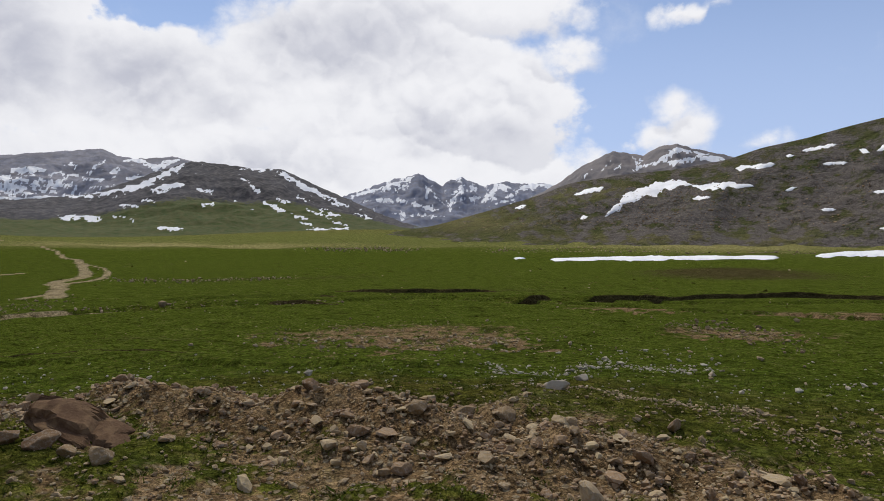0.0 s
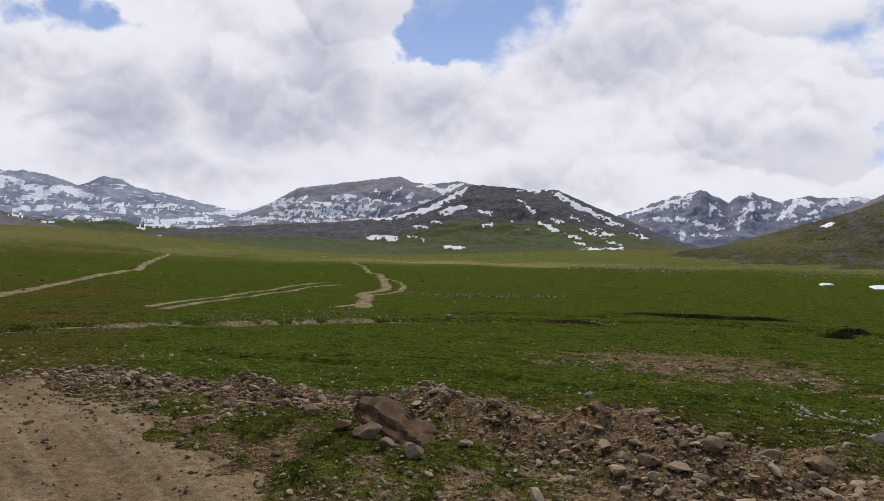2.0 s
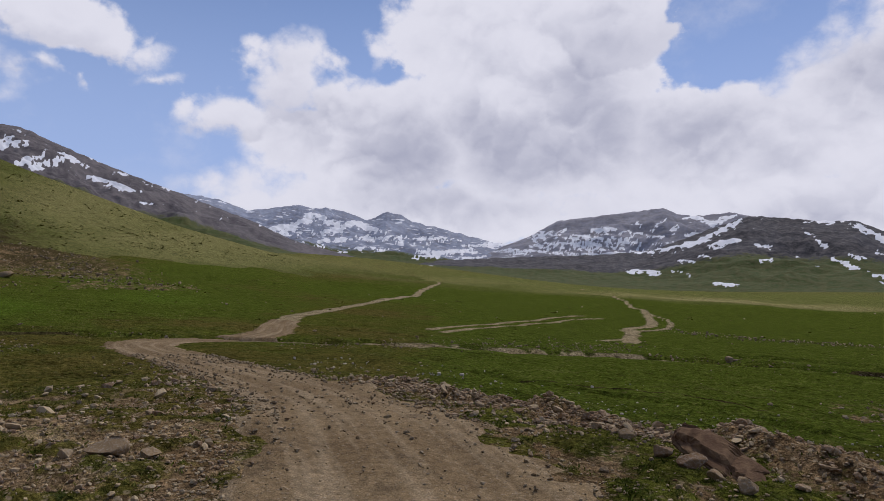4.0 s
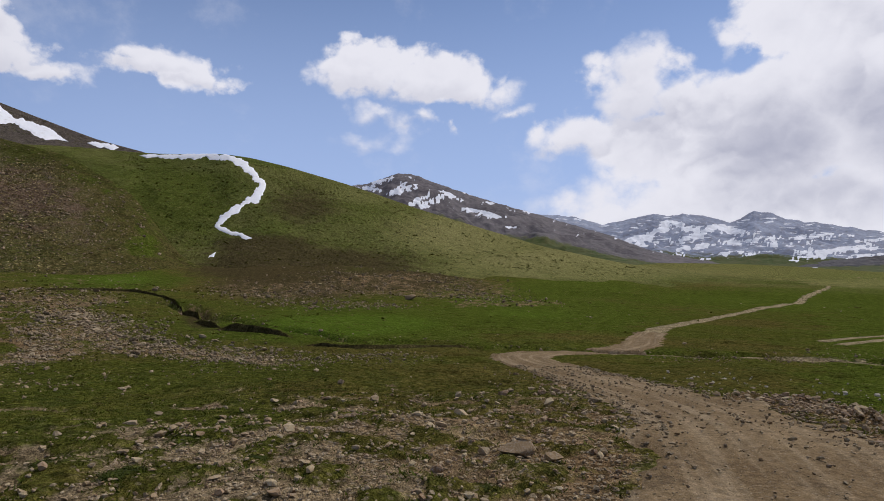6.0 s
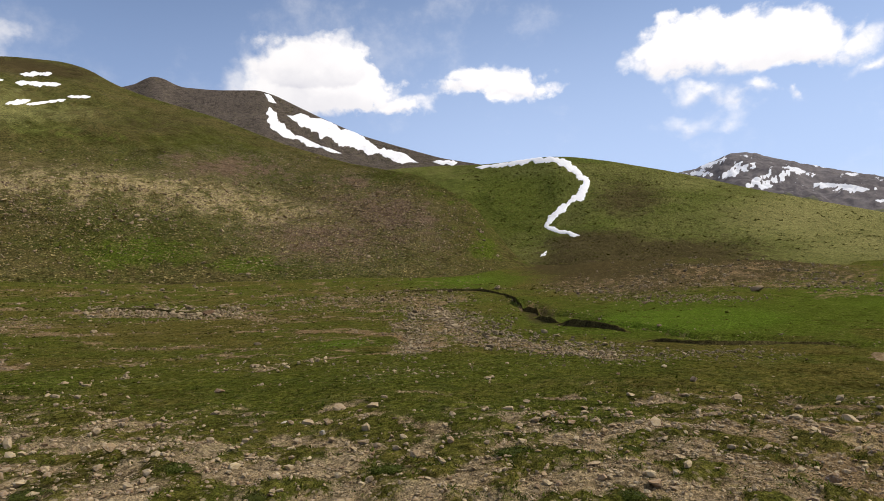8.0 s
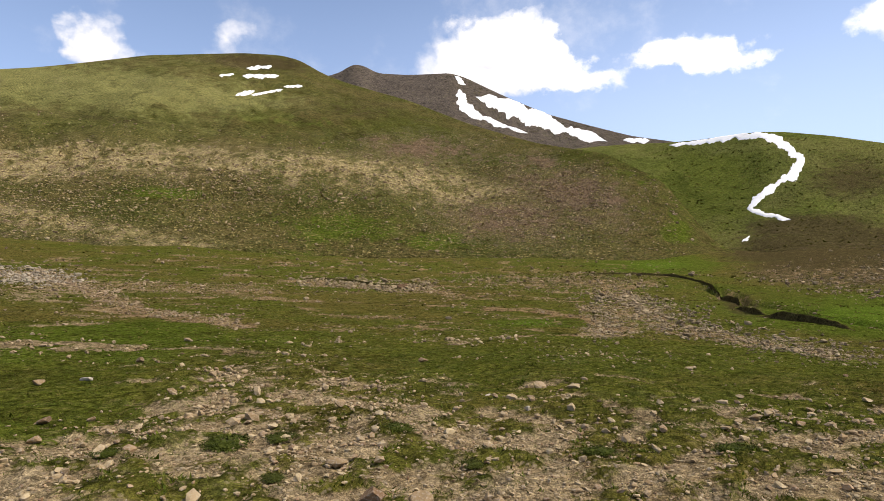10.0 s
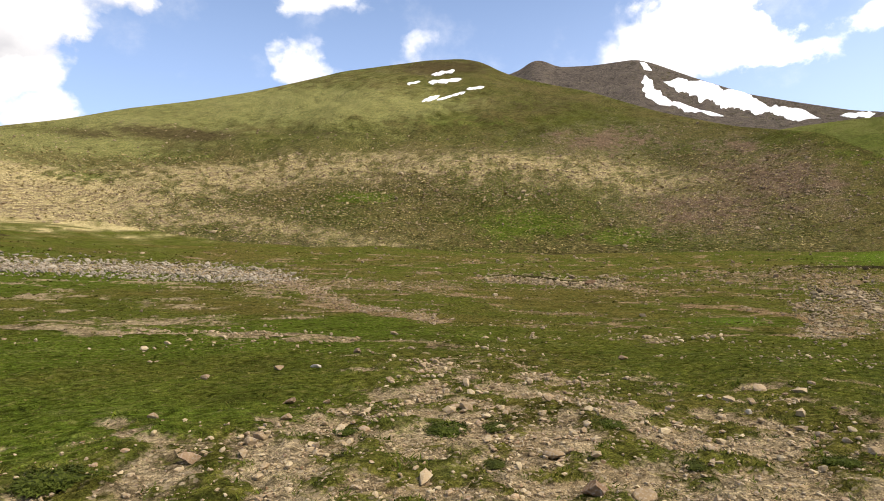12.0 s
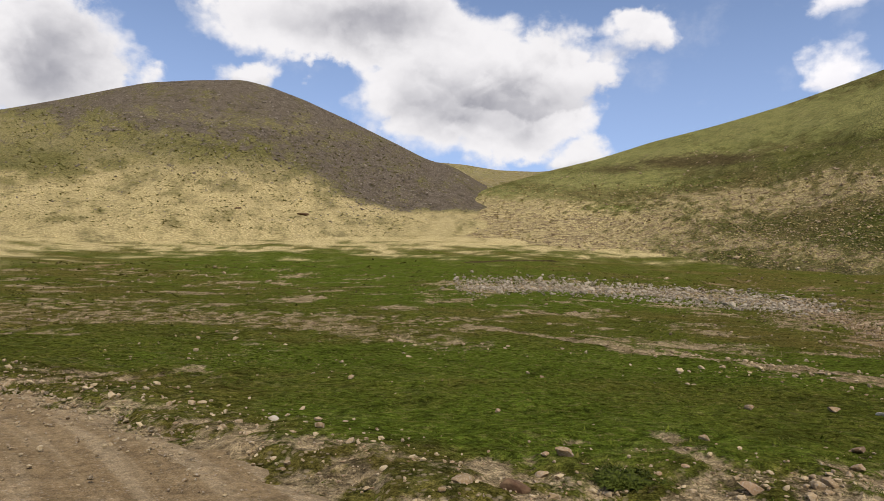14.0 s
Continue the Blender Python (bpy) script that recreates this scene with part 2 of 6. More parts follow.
def plan(az, r):
    a, r = np.radians(az), np.asarray(r, float)
    return CX - np.sin(a) * r, CY + np.cos(a) * r


def line_distance(x, y, line, reach=14.0):
    """Distance from a broken line, and how far along it; places farther than reach from its bounds count as far off."""
    x, y = np.broadcast_arrays(np.asarray(x, float), np.asarray(y, float))
    far, start = np.full(x.shape, 1e6), np.zeros(x.shape)
    lo, hi = np.min(line, axis=0) - reach, np.max(line, axis=0) + reach
    m = (x > lo[0]) & (x < hi[0]) & (y > lo[1]) & (y < hi[1])
    px, py = x[m], y[m]
    best, along, run = np.full(px.shape, 1e6), np.zeros(px.shape), 0.0
    for (x0, y0), (x1, y1) in zip(line, line[1:]):
        dx, dy = x1 - x0, y1 - y0
        ll = math.hypot(dx, dy)
        s = np.clip(((px - x0) * dx + (py - y0) * dy) / ll**2, 0, 1)
        d = np.hypot(px - x0 - s * dx, py - y0 - s * dy)
        along = np.where(d < best, run + s * ll, along)
        best = np.minimum(best, d)
        run += ll
    far[m], start[m] = best, along
    return far, start


def rounded(line, times=2):
    for _ in range(times):
        pts = [line[0]]
        for (x0, y0), (x1, y1) in zip(line, line[1:]):
            pts += [(x0 * .75 + x1 * .25, y0 * .75 + y1 * .25), (x0 * .25 + x1 * .75, y0 * .25 + y1 * .75)]
        line = pts + [line[-1]]
    return line


ROAD = rounded(ROAD)
BERM = rounded([(5.6, 3.0), (4.6, 4.1), (3.5, 5.3), (2.4, 6.6), (1.3, 7.9), (0.2, 8.6), (-1, 8.9), (-3, 9.6), (-5, 10.4), (-7.5, 10.4), (-10.5, 10.6), (-13.5, 11.0), (-17, 12)])
STREAM = rounded([(-76, -8), (-64, -2), (-54, 2.4), (-51, 8.3), (-49, 14), (-45, 23), (-42, 29), (-38, 35), (-33.4, 41.3), (-28, 47), (-19, 53), (-12, 58), (0, 61), (11, 58), (25, 50), (45, 42)])
STREAM_B = rounded([(-22, 58), (-12, 66), (0, 66), (14, 60), (30, 62), (60, 60)])
STREAM_C = rounded([(-116, -26), (-108, -19), (-99, -17), (-90, -11), (-82, -11), (-76, -8)])
BANK = rounded([(-20, 21), (-14, 22), (-9, 23.5), (-5, 22), (-1, 20.5)])
EARTHS = [(-1.0, 33.0, 8.0, 7.5), (16.5, 36, 5.0, 4.0), (15, 52, 6, 2.6), (30, 50, 8, 3.0)]


def road_half(along):
    """Half the width of the road, wider where it opens out beside the turf edge."""
    return np.interp(along, [0, 20, 26, 29, 31, 35, 43, 60, 90, 140], [2.4, 2.5, 2.9, 3.5, 4.0, 3.4, 2.35, 2.1, 1.9, 1.5])


def road_gap(x, y):
    """Distance from the road, counted so that its edge lies at 2.3."""
    d, along = line_distance(x, y, ROAD)
    return d - road_half(along) + 2.3


def ground(x, y, detail=True):
    x, y = np.asarray(x, float), np.asarray(y, float)
    az, r = polar(x, y)
    keys = sorted(HEIGHTS)
    lr = np.log1p(r / 20)
    cols = np.stack([np.interp(lr, np.log1p(np.array(RADII) / 20), HEIGHTS[k]) for k in keys], -1)
    j = np.clip(np.searchsorted(keys, az) - 1, 0, len(keys) - 2)
    k0, k1 = np.array(keys)[j], np.array(keys)[j + 1]
    s = smooth(az, k0, k1)
    z = np.take_along_axis(cols, j[..., None], -1)[..., 0] * (1 - s) + np.take_along_axis(cols, j[..., None] + 1, -1)[..., 0] * s
    if not detail:
        return z
    road = road_gap(x, y)
    off = smooth(road, 1.2, 5)
    near = 1 - smooth(r, 30, 90)
    z = z + off * near * (0.16 * fbm(x / 4.5, y / 4.5, 4, 3) + 0.05 * fbm(x / 0.9, y / 0.9, 3, 8))
    z = z + smooth(r, 25, 90) * (1 - smooth(r, 500, 900)) * fbm(x / 38, y / 38, 4, 5) * np.clip(r / 260, 0.12, 1.6)
    # bank of rubble thrown up beside the road
    d, s = line_distance(x, y, BERM)
    z = z + np.exp(-(d / 1.15) ** 2) * (0.24 + 0.34 * fbm(x / 1.5, y / 1.5, 4, 11)) * (1 - smooth(s, 27, 32) * 0.6)
    # a low scarp where the hill foot meets the plain
    z = z + 1.1 * smooth(r + 9 * fbm(x / 40, y / 40, 3, 61), 190, 195) * smooth(az, 56, 64) * (1 - smooth(az, 92, 98))
    # streams cut into the meadow
    for line, depth, width in ((STREAM, 1.2, 1.1), (STREAM_B, 1.0, 1.0), (STREAM_C, 1.4, 1.6), (BANK, 0.4, 0.7)):
        d, s = line_distance(x + 1.6 * fbm(x / 9, y / 9, 2, 31), y + 1.6 * fbm(x / 9, y / 9, 2, 32), line)
        z = z - depth * np.exp(-(d / width) ** 6)
    return z


# ---- materials ----
def surface(name):
    m = bpy.data.materials.new(name)
    m.use_nodes = True
    g = Graph(m.node_tree)
    bsdf, out = g.node("ShaderNodeBsdfPrincipled"), g.node("ShaderNodeOutputMaterial")
    g.t.links.new(bsdf.outputs[0], out.inputs[0])
    return m, g, bsdf


def attribute(g, name):
    n = g.node("ShaderNodeAttribute")
    n.attribute_name = name
    return n.outputs["Fac"]


def bump(g, bsdf, height, strength, distance):
    n = g.node("ShaderNodeBump")
    g.put(n, "Height", height)
    n.inputs["Strength"].default_value, n.inputs["Distance"].default_value = strength, distance
    g.t.links.new(n.outputs[0], bsdf.inputs["Normal"])


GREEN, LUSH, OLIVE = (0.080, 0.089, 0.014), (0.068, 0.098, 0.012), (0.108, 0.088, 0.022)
STRAW = (0.52, 0.43, 0.215)


def land(name, grain=1.0, far=1.0, soils=((0.168, 0.108, 0.054), (0.262, 0.182, 0.098), (0.076, 0.046, 0.023)), pebbles=8.0, grit=((0.17, 0.125, 0.078), (0.40, 0.32, 0.20)), hummocks=1.0, turfs=(GREEN, OLIVE), clumps=(0.30, 0.85, 0.55)):
    """Turf with bare earth, dry grass, brush and stone by the attributes bare, dry, lush, pale, heath and rock. On the
    slopes dry and pale also put sun and haze into the colour, heath cloud shade. grain: size of the fine pattern; far:
    of the wide one.
    """
    m, g, bsdf = surface(name)
    p = g.node("ShaderNodeNewGeometry").outputs["Position"]
    fine, mid = g.noise(p, 9.0 / grain, 5.0, 0.65), g.noise(p, 1.1 / grain, 5.0, 0.6, 0.4)
    wide = g.noise(p, 0.055 / far, 5.0, 0.6, 0.5)
    patch = g.noise(p, 0.28 / far, 4.0, 0.6, 0.3)
    turf = g.mix(g.step(wide, 0.40, 0.62), turfs[0], turfs[1])
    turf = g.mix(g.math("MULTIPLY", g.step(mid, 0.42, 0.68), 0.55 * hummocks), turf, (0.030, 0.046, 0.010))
    turf = g.mix(g.math("MULTIPLY", g.step(fine, 0.48, 0.78), 0.5), turf, (0.14, 0.125, 0.032))
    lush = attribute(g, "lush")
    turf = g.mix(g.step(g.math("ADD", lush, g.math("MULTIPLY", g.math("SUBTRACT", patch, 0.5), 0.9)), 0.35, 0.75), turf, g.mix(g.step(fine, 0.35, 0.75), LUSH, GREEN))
    # pale: sunlight and haze put into the turf as a yellow-green tone
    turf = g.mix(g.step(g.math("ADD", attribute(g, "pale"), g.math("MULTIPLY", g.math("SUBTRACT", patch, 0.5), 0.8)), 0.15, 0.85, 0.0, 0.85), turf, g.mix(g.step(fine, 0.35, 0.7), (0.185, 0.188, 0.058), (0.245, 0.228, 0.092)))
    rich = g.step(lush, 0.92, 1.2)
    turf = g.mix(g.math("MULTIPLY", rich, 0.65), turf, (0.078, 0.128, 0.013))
    ragged = g.math("ADD", g.math("MULTIPLY", g.math("SUBTRACT", mid, 0.5), 1.2), g.math("MULTIPLY", g.math("SUBTRACT", fine, 0.5), 0.9))
    dry = g.step(g.math("ADD", attribute(g, "dry"), g.math("MULTIPLY", ragged, 0.9)), clumps[0], clumps[1])
    dry = g.math("MULTIPLY_ADD", dry, clumps[2], g.math("MULTIPLY", attribute(g, "dry"), 1 - clumps[2]))
    col = g.mix(dry, turf, g.mix(g.step(fine, 0.3, 0.8), STRAW, (0.33, 0.25, 0.115)))
    # tussocks, and hollows between them darkened as if in shade
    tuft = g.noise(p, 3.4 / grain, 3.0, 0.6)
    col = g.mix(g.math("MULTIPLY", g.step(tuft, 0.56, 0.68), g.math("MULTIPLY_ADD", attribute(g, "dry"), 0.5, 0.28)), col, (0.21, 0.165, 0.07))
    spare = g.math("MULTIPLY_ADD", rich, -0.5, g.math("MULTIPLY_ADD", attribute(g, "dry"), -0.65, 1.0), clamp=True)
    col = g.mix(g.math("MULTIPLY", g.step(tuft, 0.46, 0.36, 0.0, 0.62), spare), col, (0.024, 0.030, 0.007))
    # heath: dark brown brush, with cloud shade put into its colour
    brush = g.step(g.math("ADD", attribute(g, "heath"), g.math("MULTIPLY", ragged, 0.8)), 0.30, 0.80, 0.0, 0.85)
    col = g.mix(brush, col, g.mix(g.step(fine, 0.4, 0.7), (0.050, 0.036, 0.017), (0.088, 0.066, 0.034)))
    bare = g.step(g.math("ADD", attribute(g, "bare"), ragged), 0.38, 0.72)
    soil = g.mix(g.step(mid, 0.3, 0.72), soils[0], soils[1])
    soil = g.mix(g.step(fine, 0.45, 0.75), soil, soils[2])
    sand = g.mix(g.step(mid, 0.3, 0.72), (0.245, 0.190, 0.105), (0.37, 0.305, 0.185))
    soil = g.mix(attribute(g, "sand"), soil, g.mix(g.step(fine, 0.5, 0.78), sand, (0.12, 0.076, 0.036)))
    col = g.mix(bare, col, soil)
    # hummocks: lit crowns, shaded gaps painted in, from hand-size to a few strides
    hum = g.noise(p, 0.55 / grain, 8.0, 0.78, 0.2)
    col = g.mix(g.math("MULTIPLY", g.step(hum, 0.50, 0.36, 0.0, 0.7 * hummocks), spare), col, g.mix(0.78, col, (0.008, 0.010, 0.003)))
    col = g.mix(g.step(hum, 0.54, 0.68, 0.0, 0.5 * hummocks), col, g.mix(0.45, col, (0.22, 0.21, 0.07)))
    # single blades, crumbs and clods
    crumb = g.step(g.noise(p, 30.0 / grain, 5.0, 0.8), 0.32, 0.68, 0.42, 1.64)
    clod = g.step(g.noise(p, 5.5 / grain, 5.0, 0.75), 0.32, 0.68, 1 - 0.54 * hummocks, 1 + 0.64 * hummocks)
    col = g.mix(1.0, col, g.math("MULTIPLY", crumb, clod), "MULTIPLY")
    cell = g.node("ShaderNodeTexVoronoi")
    g.put(cell, "Vector", p)
    cell.inputs["Scale"].default_value = pebbles / grain
    pebble = g.math("MULTIPLY", g.step(cell.outputs["Distance"], 0.38, 0.22), g.step(cell.outputs["Color"], 0.2, 0.4))
    rock = attribute(g, "rock")
    col = g.mix(g.math("MULTIPLY", pebble, g.step(g.math("ADD", rock, g.math("MULTIPLY", ragged, 0.6)), 0.28, 0.7)), col, g.mix(cell.outputs["Color"], grit[0], grit[1]))
    g.put(bsdf, "Base Color", col)
    bsdf.inputs["Roughness"].default_value = 1.0
    bsdf.inputs["Specular IOR Level"].default_value = 0.0
    height = g.math("ADD", g.math("ADD", fine, g.math("MULTIPLY", mid, 1.6)), g.math("MULTIPLY", hum, 3.0))
    bump(g, bsdf, height, 0.9, 0.14 * grain)
    return m


def rock_and_snow(name, tone=(0.15, 0.135, 0.125), other=(0.10, 0.085, 0.085), size=1.0, lay=1.0, lean=0.0):
    """Far mountain rock, snow lying in streaks by the attribute snow, turf on the lower slopes by green."""
    m, g, bsdf = surface(name)
    tex = g.node("ShaderNodeTexCoord")
    p = g.node("ShaderNodeNewGeometry").outputs["Position"]
    turn = g.node("ShaderNodeMapping")
    g.put(turn, "Vector", tex.outputs["UV"])
    turn.inputs["Rotation"].default_value = (0, 0, radians(lean))
    plan_uv = g.vec("MULTIPLY", turn.outputs[0], (1.0, lay, 1.0))
    broad, fine = g.noise(p, 0.012 / size, 5.0, 0.6, 0.4), g.noise(p, 0.07 / size, 6.0, 0.65)
    rock = g.mix(g.step(broad, 0.38, 0.62), tone, other)
    rock = g.mix(g.step(fine, 0.4, 0.7), rock, g.mix(0.5, rock, (0.22, 0.20, 0.19)))
    turf = g.mix(g.step(fine, 0.3, 0.7), (0.055, 0.080, 0.018), (0.10, 0.10, 0.035))
    col = g.mix(g.step(g.math("ADD", attribute(g, "green"), g.math("MULTIPLY", g.math("SUBTRACT", fine, 0.5), 1.1)), 0.32, 0.68), rock, turf)
    lie = g.math("ADD", g.noise(plan_uv, 1.0, 7.0, 0.6, 0.3), g.math("MULTIPLY", g.math("SUBTRACT", fine, 0.5), 0.1))
    snow = g.step(g.math("ADD", lie, attribute(g, "snow")), 1.01, 1.06)
    col = g.mix(snow, col, (0.76, 0.78, 0.82))
    g.put(bsdf, "Base Color", col)
    g.put(bsdf, "Roughness", g.step(snow, 0.0, 1.0, 0.95, 0.6))
    bsdf.inputs["Specular IOR Level"].default_value = 0.15
    bump(g, bsdf, g.math("ADD", fine, broad), 0.7, 6.0 * size)
    return m


def snow_material():
    m, g, bsdf = surface("old snow")
    p = g.node("ShaderNodeNewGeometry").outputs["Position"]
    dirt, fine = g.noise(p, 0.22, 5.0, 0.65, 0.3), g.noise(p, 2.5, 4.0)
    col = g.mix(g.step(dirt, 0.5, 0.8), (0.91, 0.915, 0.93), (0.72, 0.70, 0.67))
    g.put(bsdf, "Base Color", col)
    bsdf.inputs["Roughness"].default_value = 0.6
    bump(g, bsdf, g.math("ADD", dirt, g.math("MULTIPLY", fine, 0.3)), 0.5, 0.4)
    return m


def road_material():
    m, g, bsdf = surface("dirt road")
    p = g.node("ShaderNodeNewGeometry").outputs["Position"]
    wide, mid, fine = g.noise(p, 0.35, 5.0, 0.6, 0.4), g.noise(p, 2.2, 5.0, 0.6), g.noise(p, 22.0, 4.0, 0.65)
    uvn = g.node("ShaderNodeTexCoord").outputs["UV"]
    rut = g.noise(g.vec("MULTIPLY", uvn, (2.6, 0.10, 1.0)), 1.0, 4.0, 0.5)
    col = g.mix(g.step(wide, 0.35, 0.65), (0.232, 0.166, 0.090), (0.172, 0.119, 0.062))
    col = g.mix(g.math("MULTIPLY", g.step(mid, 0.5, 0.75), 0.6), col, (0.115, 0.08, 0.046))
    col = g.mix(g.math("MULTIPLY", g.step(rut, 0.46, 0.64), 0.55), col, (0.34, 0.265, 0.165))
    col = g.mix(g.math("MULTIPLY", g.step(fine, 0.55, 0.72), 0.7), col, (0.36, 0.305, 0.23))
    col = g.mix(g.math("MULTIPLY", g.step(g.noise(p, 1.2, 4.0, 0.65), 0.56, 0.70), 0.55), col, (0.105, 0.076, 0.046))
    col = g.mix(1.0, col, g.math("MULTIPLY", g.step(g.noise(p, 45.0, 4.0, 0.8), 0.3, 0.7, 0.6, 1.4), g.step(g.noise(p, 7.0, 5.0, 0.75), 0.3, 0.7, 0.72, 1.28)), "MULTIPLY")
    g.put(bsdf, "Base Color", col)
    bsdf.inputs["Roughness"].default_value = 0.95
    bsdf.inputs["Specular IOR Level"].default_value = 0.02
    bump(g, bsdf, g.math("ADD", fine, g.math("MULTIPLY", mid, 2.0)), 0.7, 0.05)
    return m


def stone_material(name, one=(0.34, 0.30, 0.25), two=(0.20, 0.17, 0.15), fleck=(0.42, 0.38, 0.32), single=False):
    m, g, bsdf = surface(name)
    geo = g.node("ShaderNodeNewGeometry")
    p, isle = geo.outputs["Position"], g.node("ShaderNodeObjectInfo").outputs["Random"] if single else geo.outputs["Random Per Island"]
    fine, mid = g.noise(p, 30.0, 5.0, 0.6), g.noise(p, 5.0, 4.0, 0.6)
    col = g.mix(isle, one, two)
    col = g.mix(g.step(mid, 0.4, 0.7), col, g.mix(0.5, col, (0.30, 0.20, 0.11)))
    col = g.mix(g.math("MULTIPLY", g.step(fine, 0.45, 0.7), 0.5), col, fleck)
    g.put(bsdf, "Base Color", col)
    bsdf.inputs["Roughness"].default_value = 0.9
    bsdf.inputs["Specular IOR Level"].default_value = 0.05
    bump(g, bsdf, g.math("ADD", fine, mid), 0.5, 0.03)
    return m


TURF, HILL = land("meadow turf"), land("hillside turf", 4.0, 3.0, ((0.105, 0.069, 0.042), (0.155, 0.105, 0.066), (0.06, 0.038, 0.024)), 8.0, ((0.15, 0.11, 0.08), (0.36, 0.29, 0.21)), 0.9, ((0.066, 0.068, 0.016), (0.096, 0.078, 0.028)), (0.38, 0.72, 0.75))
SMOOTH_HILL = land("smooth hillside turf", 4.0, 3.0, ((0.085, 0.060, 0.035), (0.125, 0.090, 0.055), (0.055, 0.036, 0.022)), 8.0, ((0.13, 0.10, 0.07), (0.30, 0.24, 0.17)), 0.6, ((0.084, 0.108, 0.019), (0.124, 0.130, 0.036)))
SNOW, DIRT = snow_material(), road_material()


# ---- ground: one sheet out to the horizon ----
def zone(az, el, spots):
    """Soft patches: azimuth, elevation, half widths, weight."""
    v = np.zeros(np.shape(az))
    for a, e, w, h, k in spots:
        v = np.maximum(v, k * np.exp(-(((az - a) / w) ** 2 + ((el - e) / h) ** 2)))
    return v


TRACKS = [
    (rounded([(-64, 35.5), (-80, 49), (-102, 74), (-135, 114), (-190, 172), (-260, 245)]), 1.3),
    (rounded([(-36, 60), (-42, 71), (-52, 86), (-55, 101), (-70, 125), (-85, 152), (-133, 220), (-180, 290)]), 1.05),
    (rounded([(-38, 58), (-39, 66), (-48, 80), (-50, 96), (-62, 120), (-85, 152)]), 0.6),
    (rounded([(-48.5, 44.6), (-54, 59), (-62, 79), (-67, 103)]), 0.7),
    (rounded([(-51.5, 45.6), (-58, 60), (-66, 80), (-72, 105)]), 0.7),
    (rounded([(-45, 18), (-42, 27), (-39, 34), (-35, 39), (-31, 45), (-26, 48)]), 1.8),
    (rounded([(-420, 410), (-300, 400), (-215, 375), (-150, 350)]), 1.5),
]


# beds of stones and trodden lines, by azimuth and elevation: line, half width, stones, bare soil
BEDS = [
    ([(108.5, -1.6), (106.2, -3.2), (104.4, -5.0), (98, -6.0), (93, -6.5)], 0.42, 1.0, 0.62), ([(109.5, -3.6), (106, -4.2), (109.5, -5.9)], 0.5, 1.0, 0.6), ([(102.3, -4.7), (98.8, -5.9), (94, -6.1)], 0.3, 0.9, 0.5), ([(104.6, -1.4), (114, -1.2)], 0.3, 0.9, 0.5),
    ([(108.8, -5.4), (110.3, -4.5), (114.2, -4.0), (119.2, -3.7)], 0.16, 0.2, 0.9), ([(122, -2.5), (125, -1.95), (134, -1.5)], 0.32, 1.0, 0.6), ([(139, -2.2), (150, -1.7), (155, -2.2)], 0.6, 0.8, 0.55),
    ([(139.8, -5.0), (145, -4.5), (151, -3.3)], 0.22, 0.4, 0.8), ([(153, -1.0), (158.7, -0.58), (165, -0.25), (172, 0.03), (180, -0.3)], 0.34, 1.0, 0.8), ([(140.4, -5.07), (146.4, -4.0), (148.2, -3.6), (151.5, -1.9), (154.6, -0.8)], 0.3, 0.7, 0.75)]
BEDS += [([(118.8, -6.25), (113.9, -6.05), (110.4, -5.86)], 0.13, 0.2, 0.85),
    ([(148.2, -6.4), (154, -5.9), (160, -5.65), (167, -5.1), (171.5, -4.6), (176, -4.0), (181, -3.4)], 0.15, 0.2, 0.95), ([(138.4, -7.2), (147, -6.7), (154, -6.2)], 0.12, 0.2, 0.8),
    ([(184, -4.7), (193, -3.9), (200, -3.2), (216, -3.0)], 0.6, 0.3, 0.52), ([(75, -0.6), (82, -0.6), (94, -0.7)], 1.1, 0.55, 0.42), ([(68, -1.7), (76, -1.9)], 0.25, 0.5, 0.5), ([(163, -5.0), (172, -4.2)], 0.4, 0.3, 0.5)]


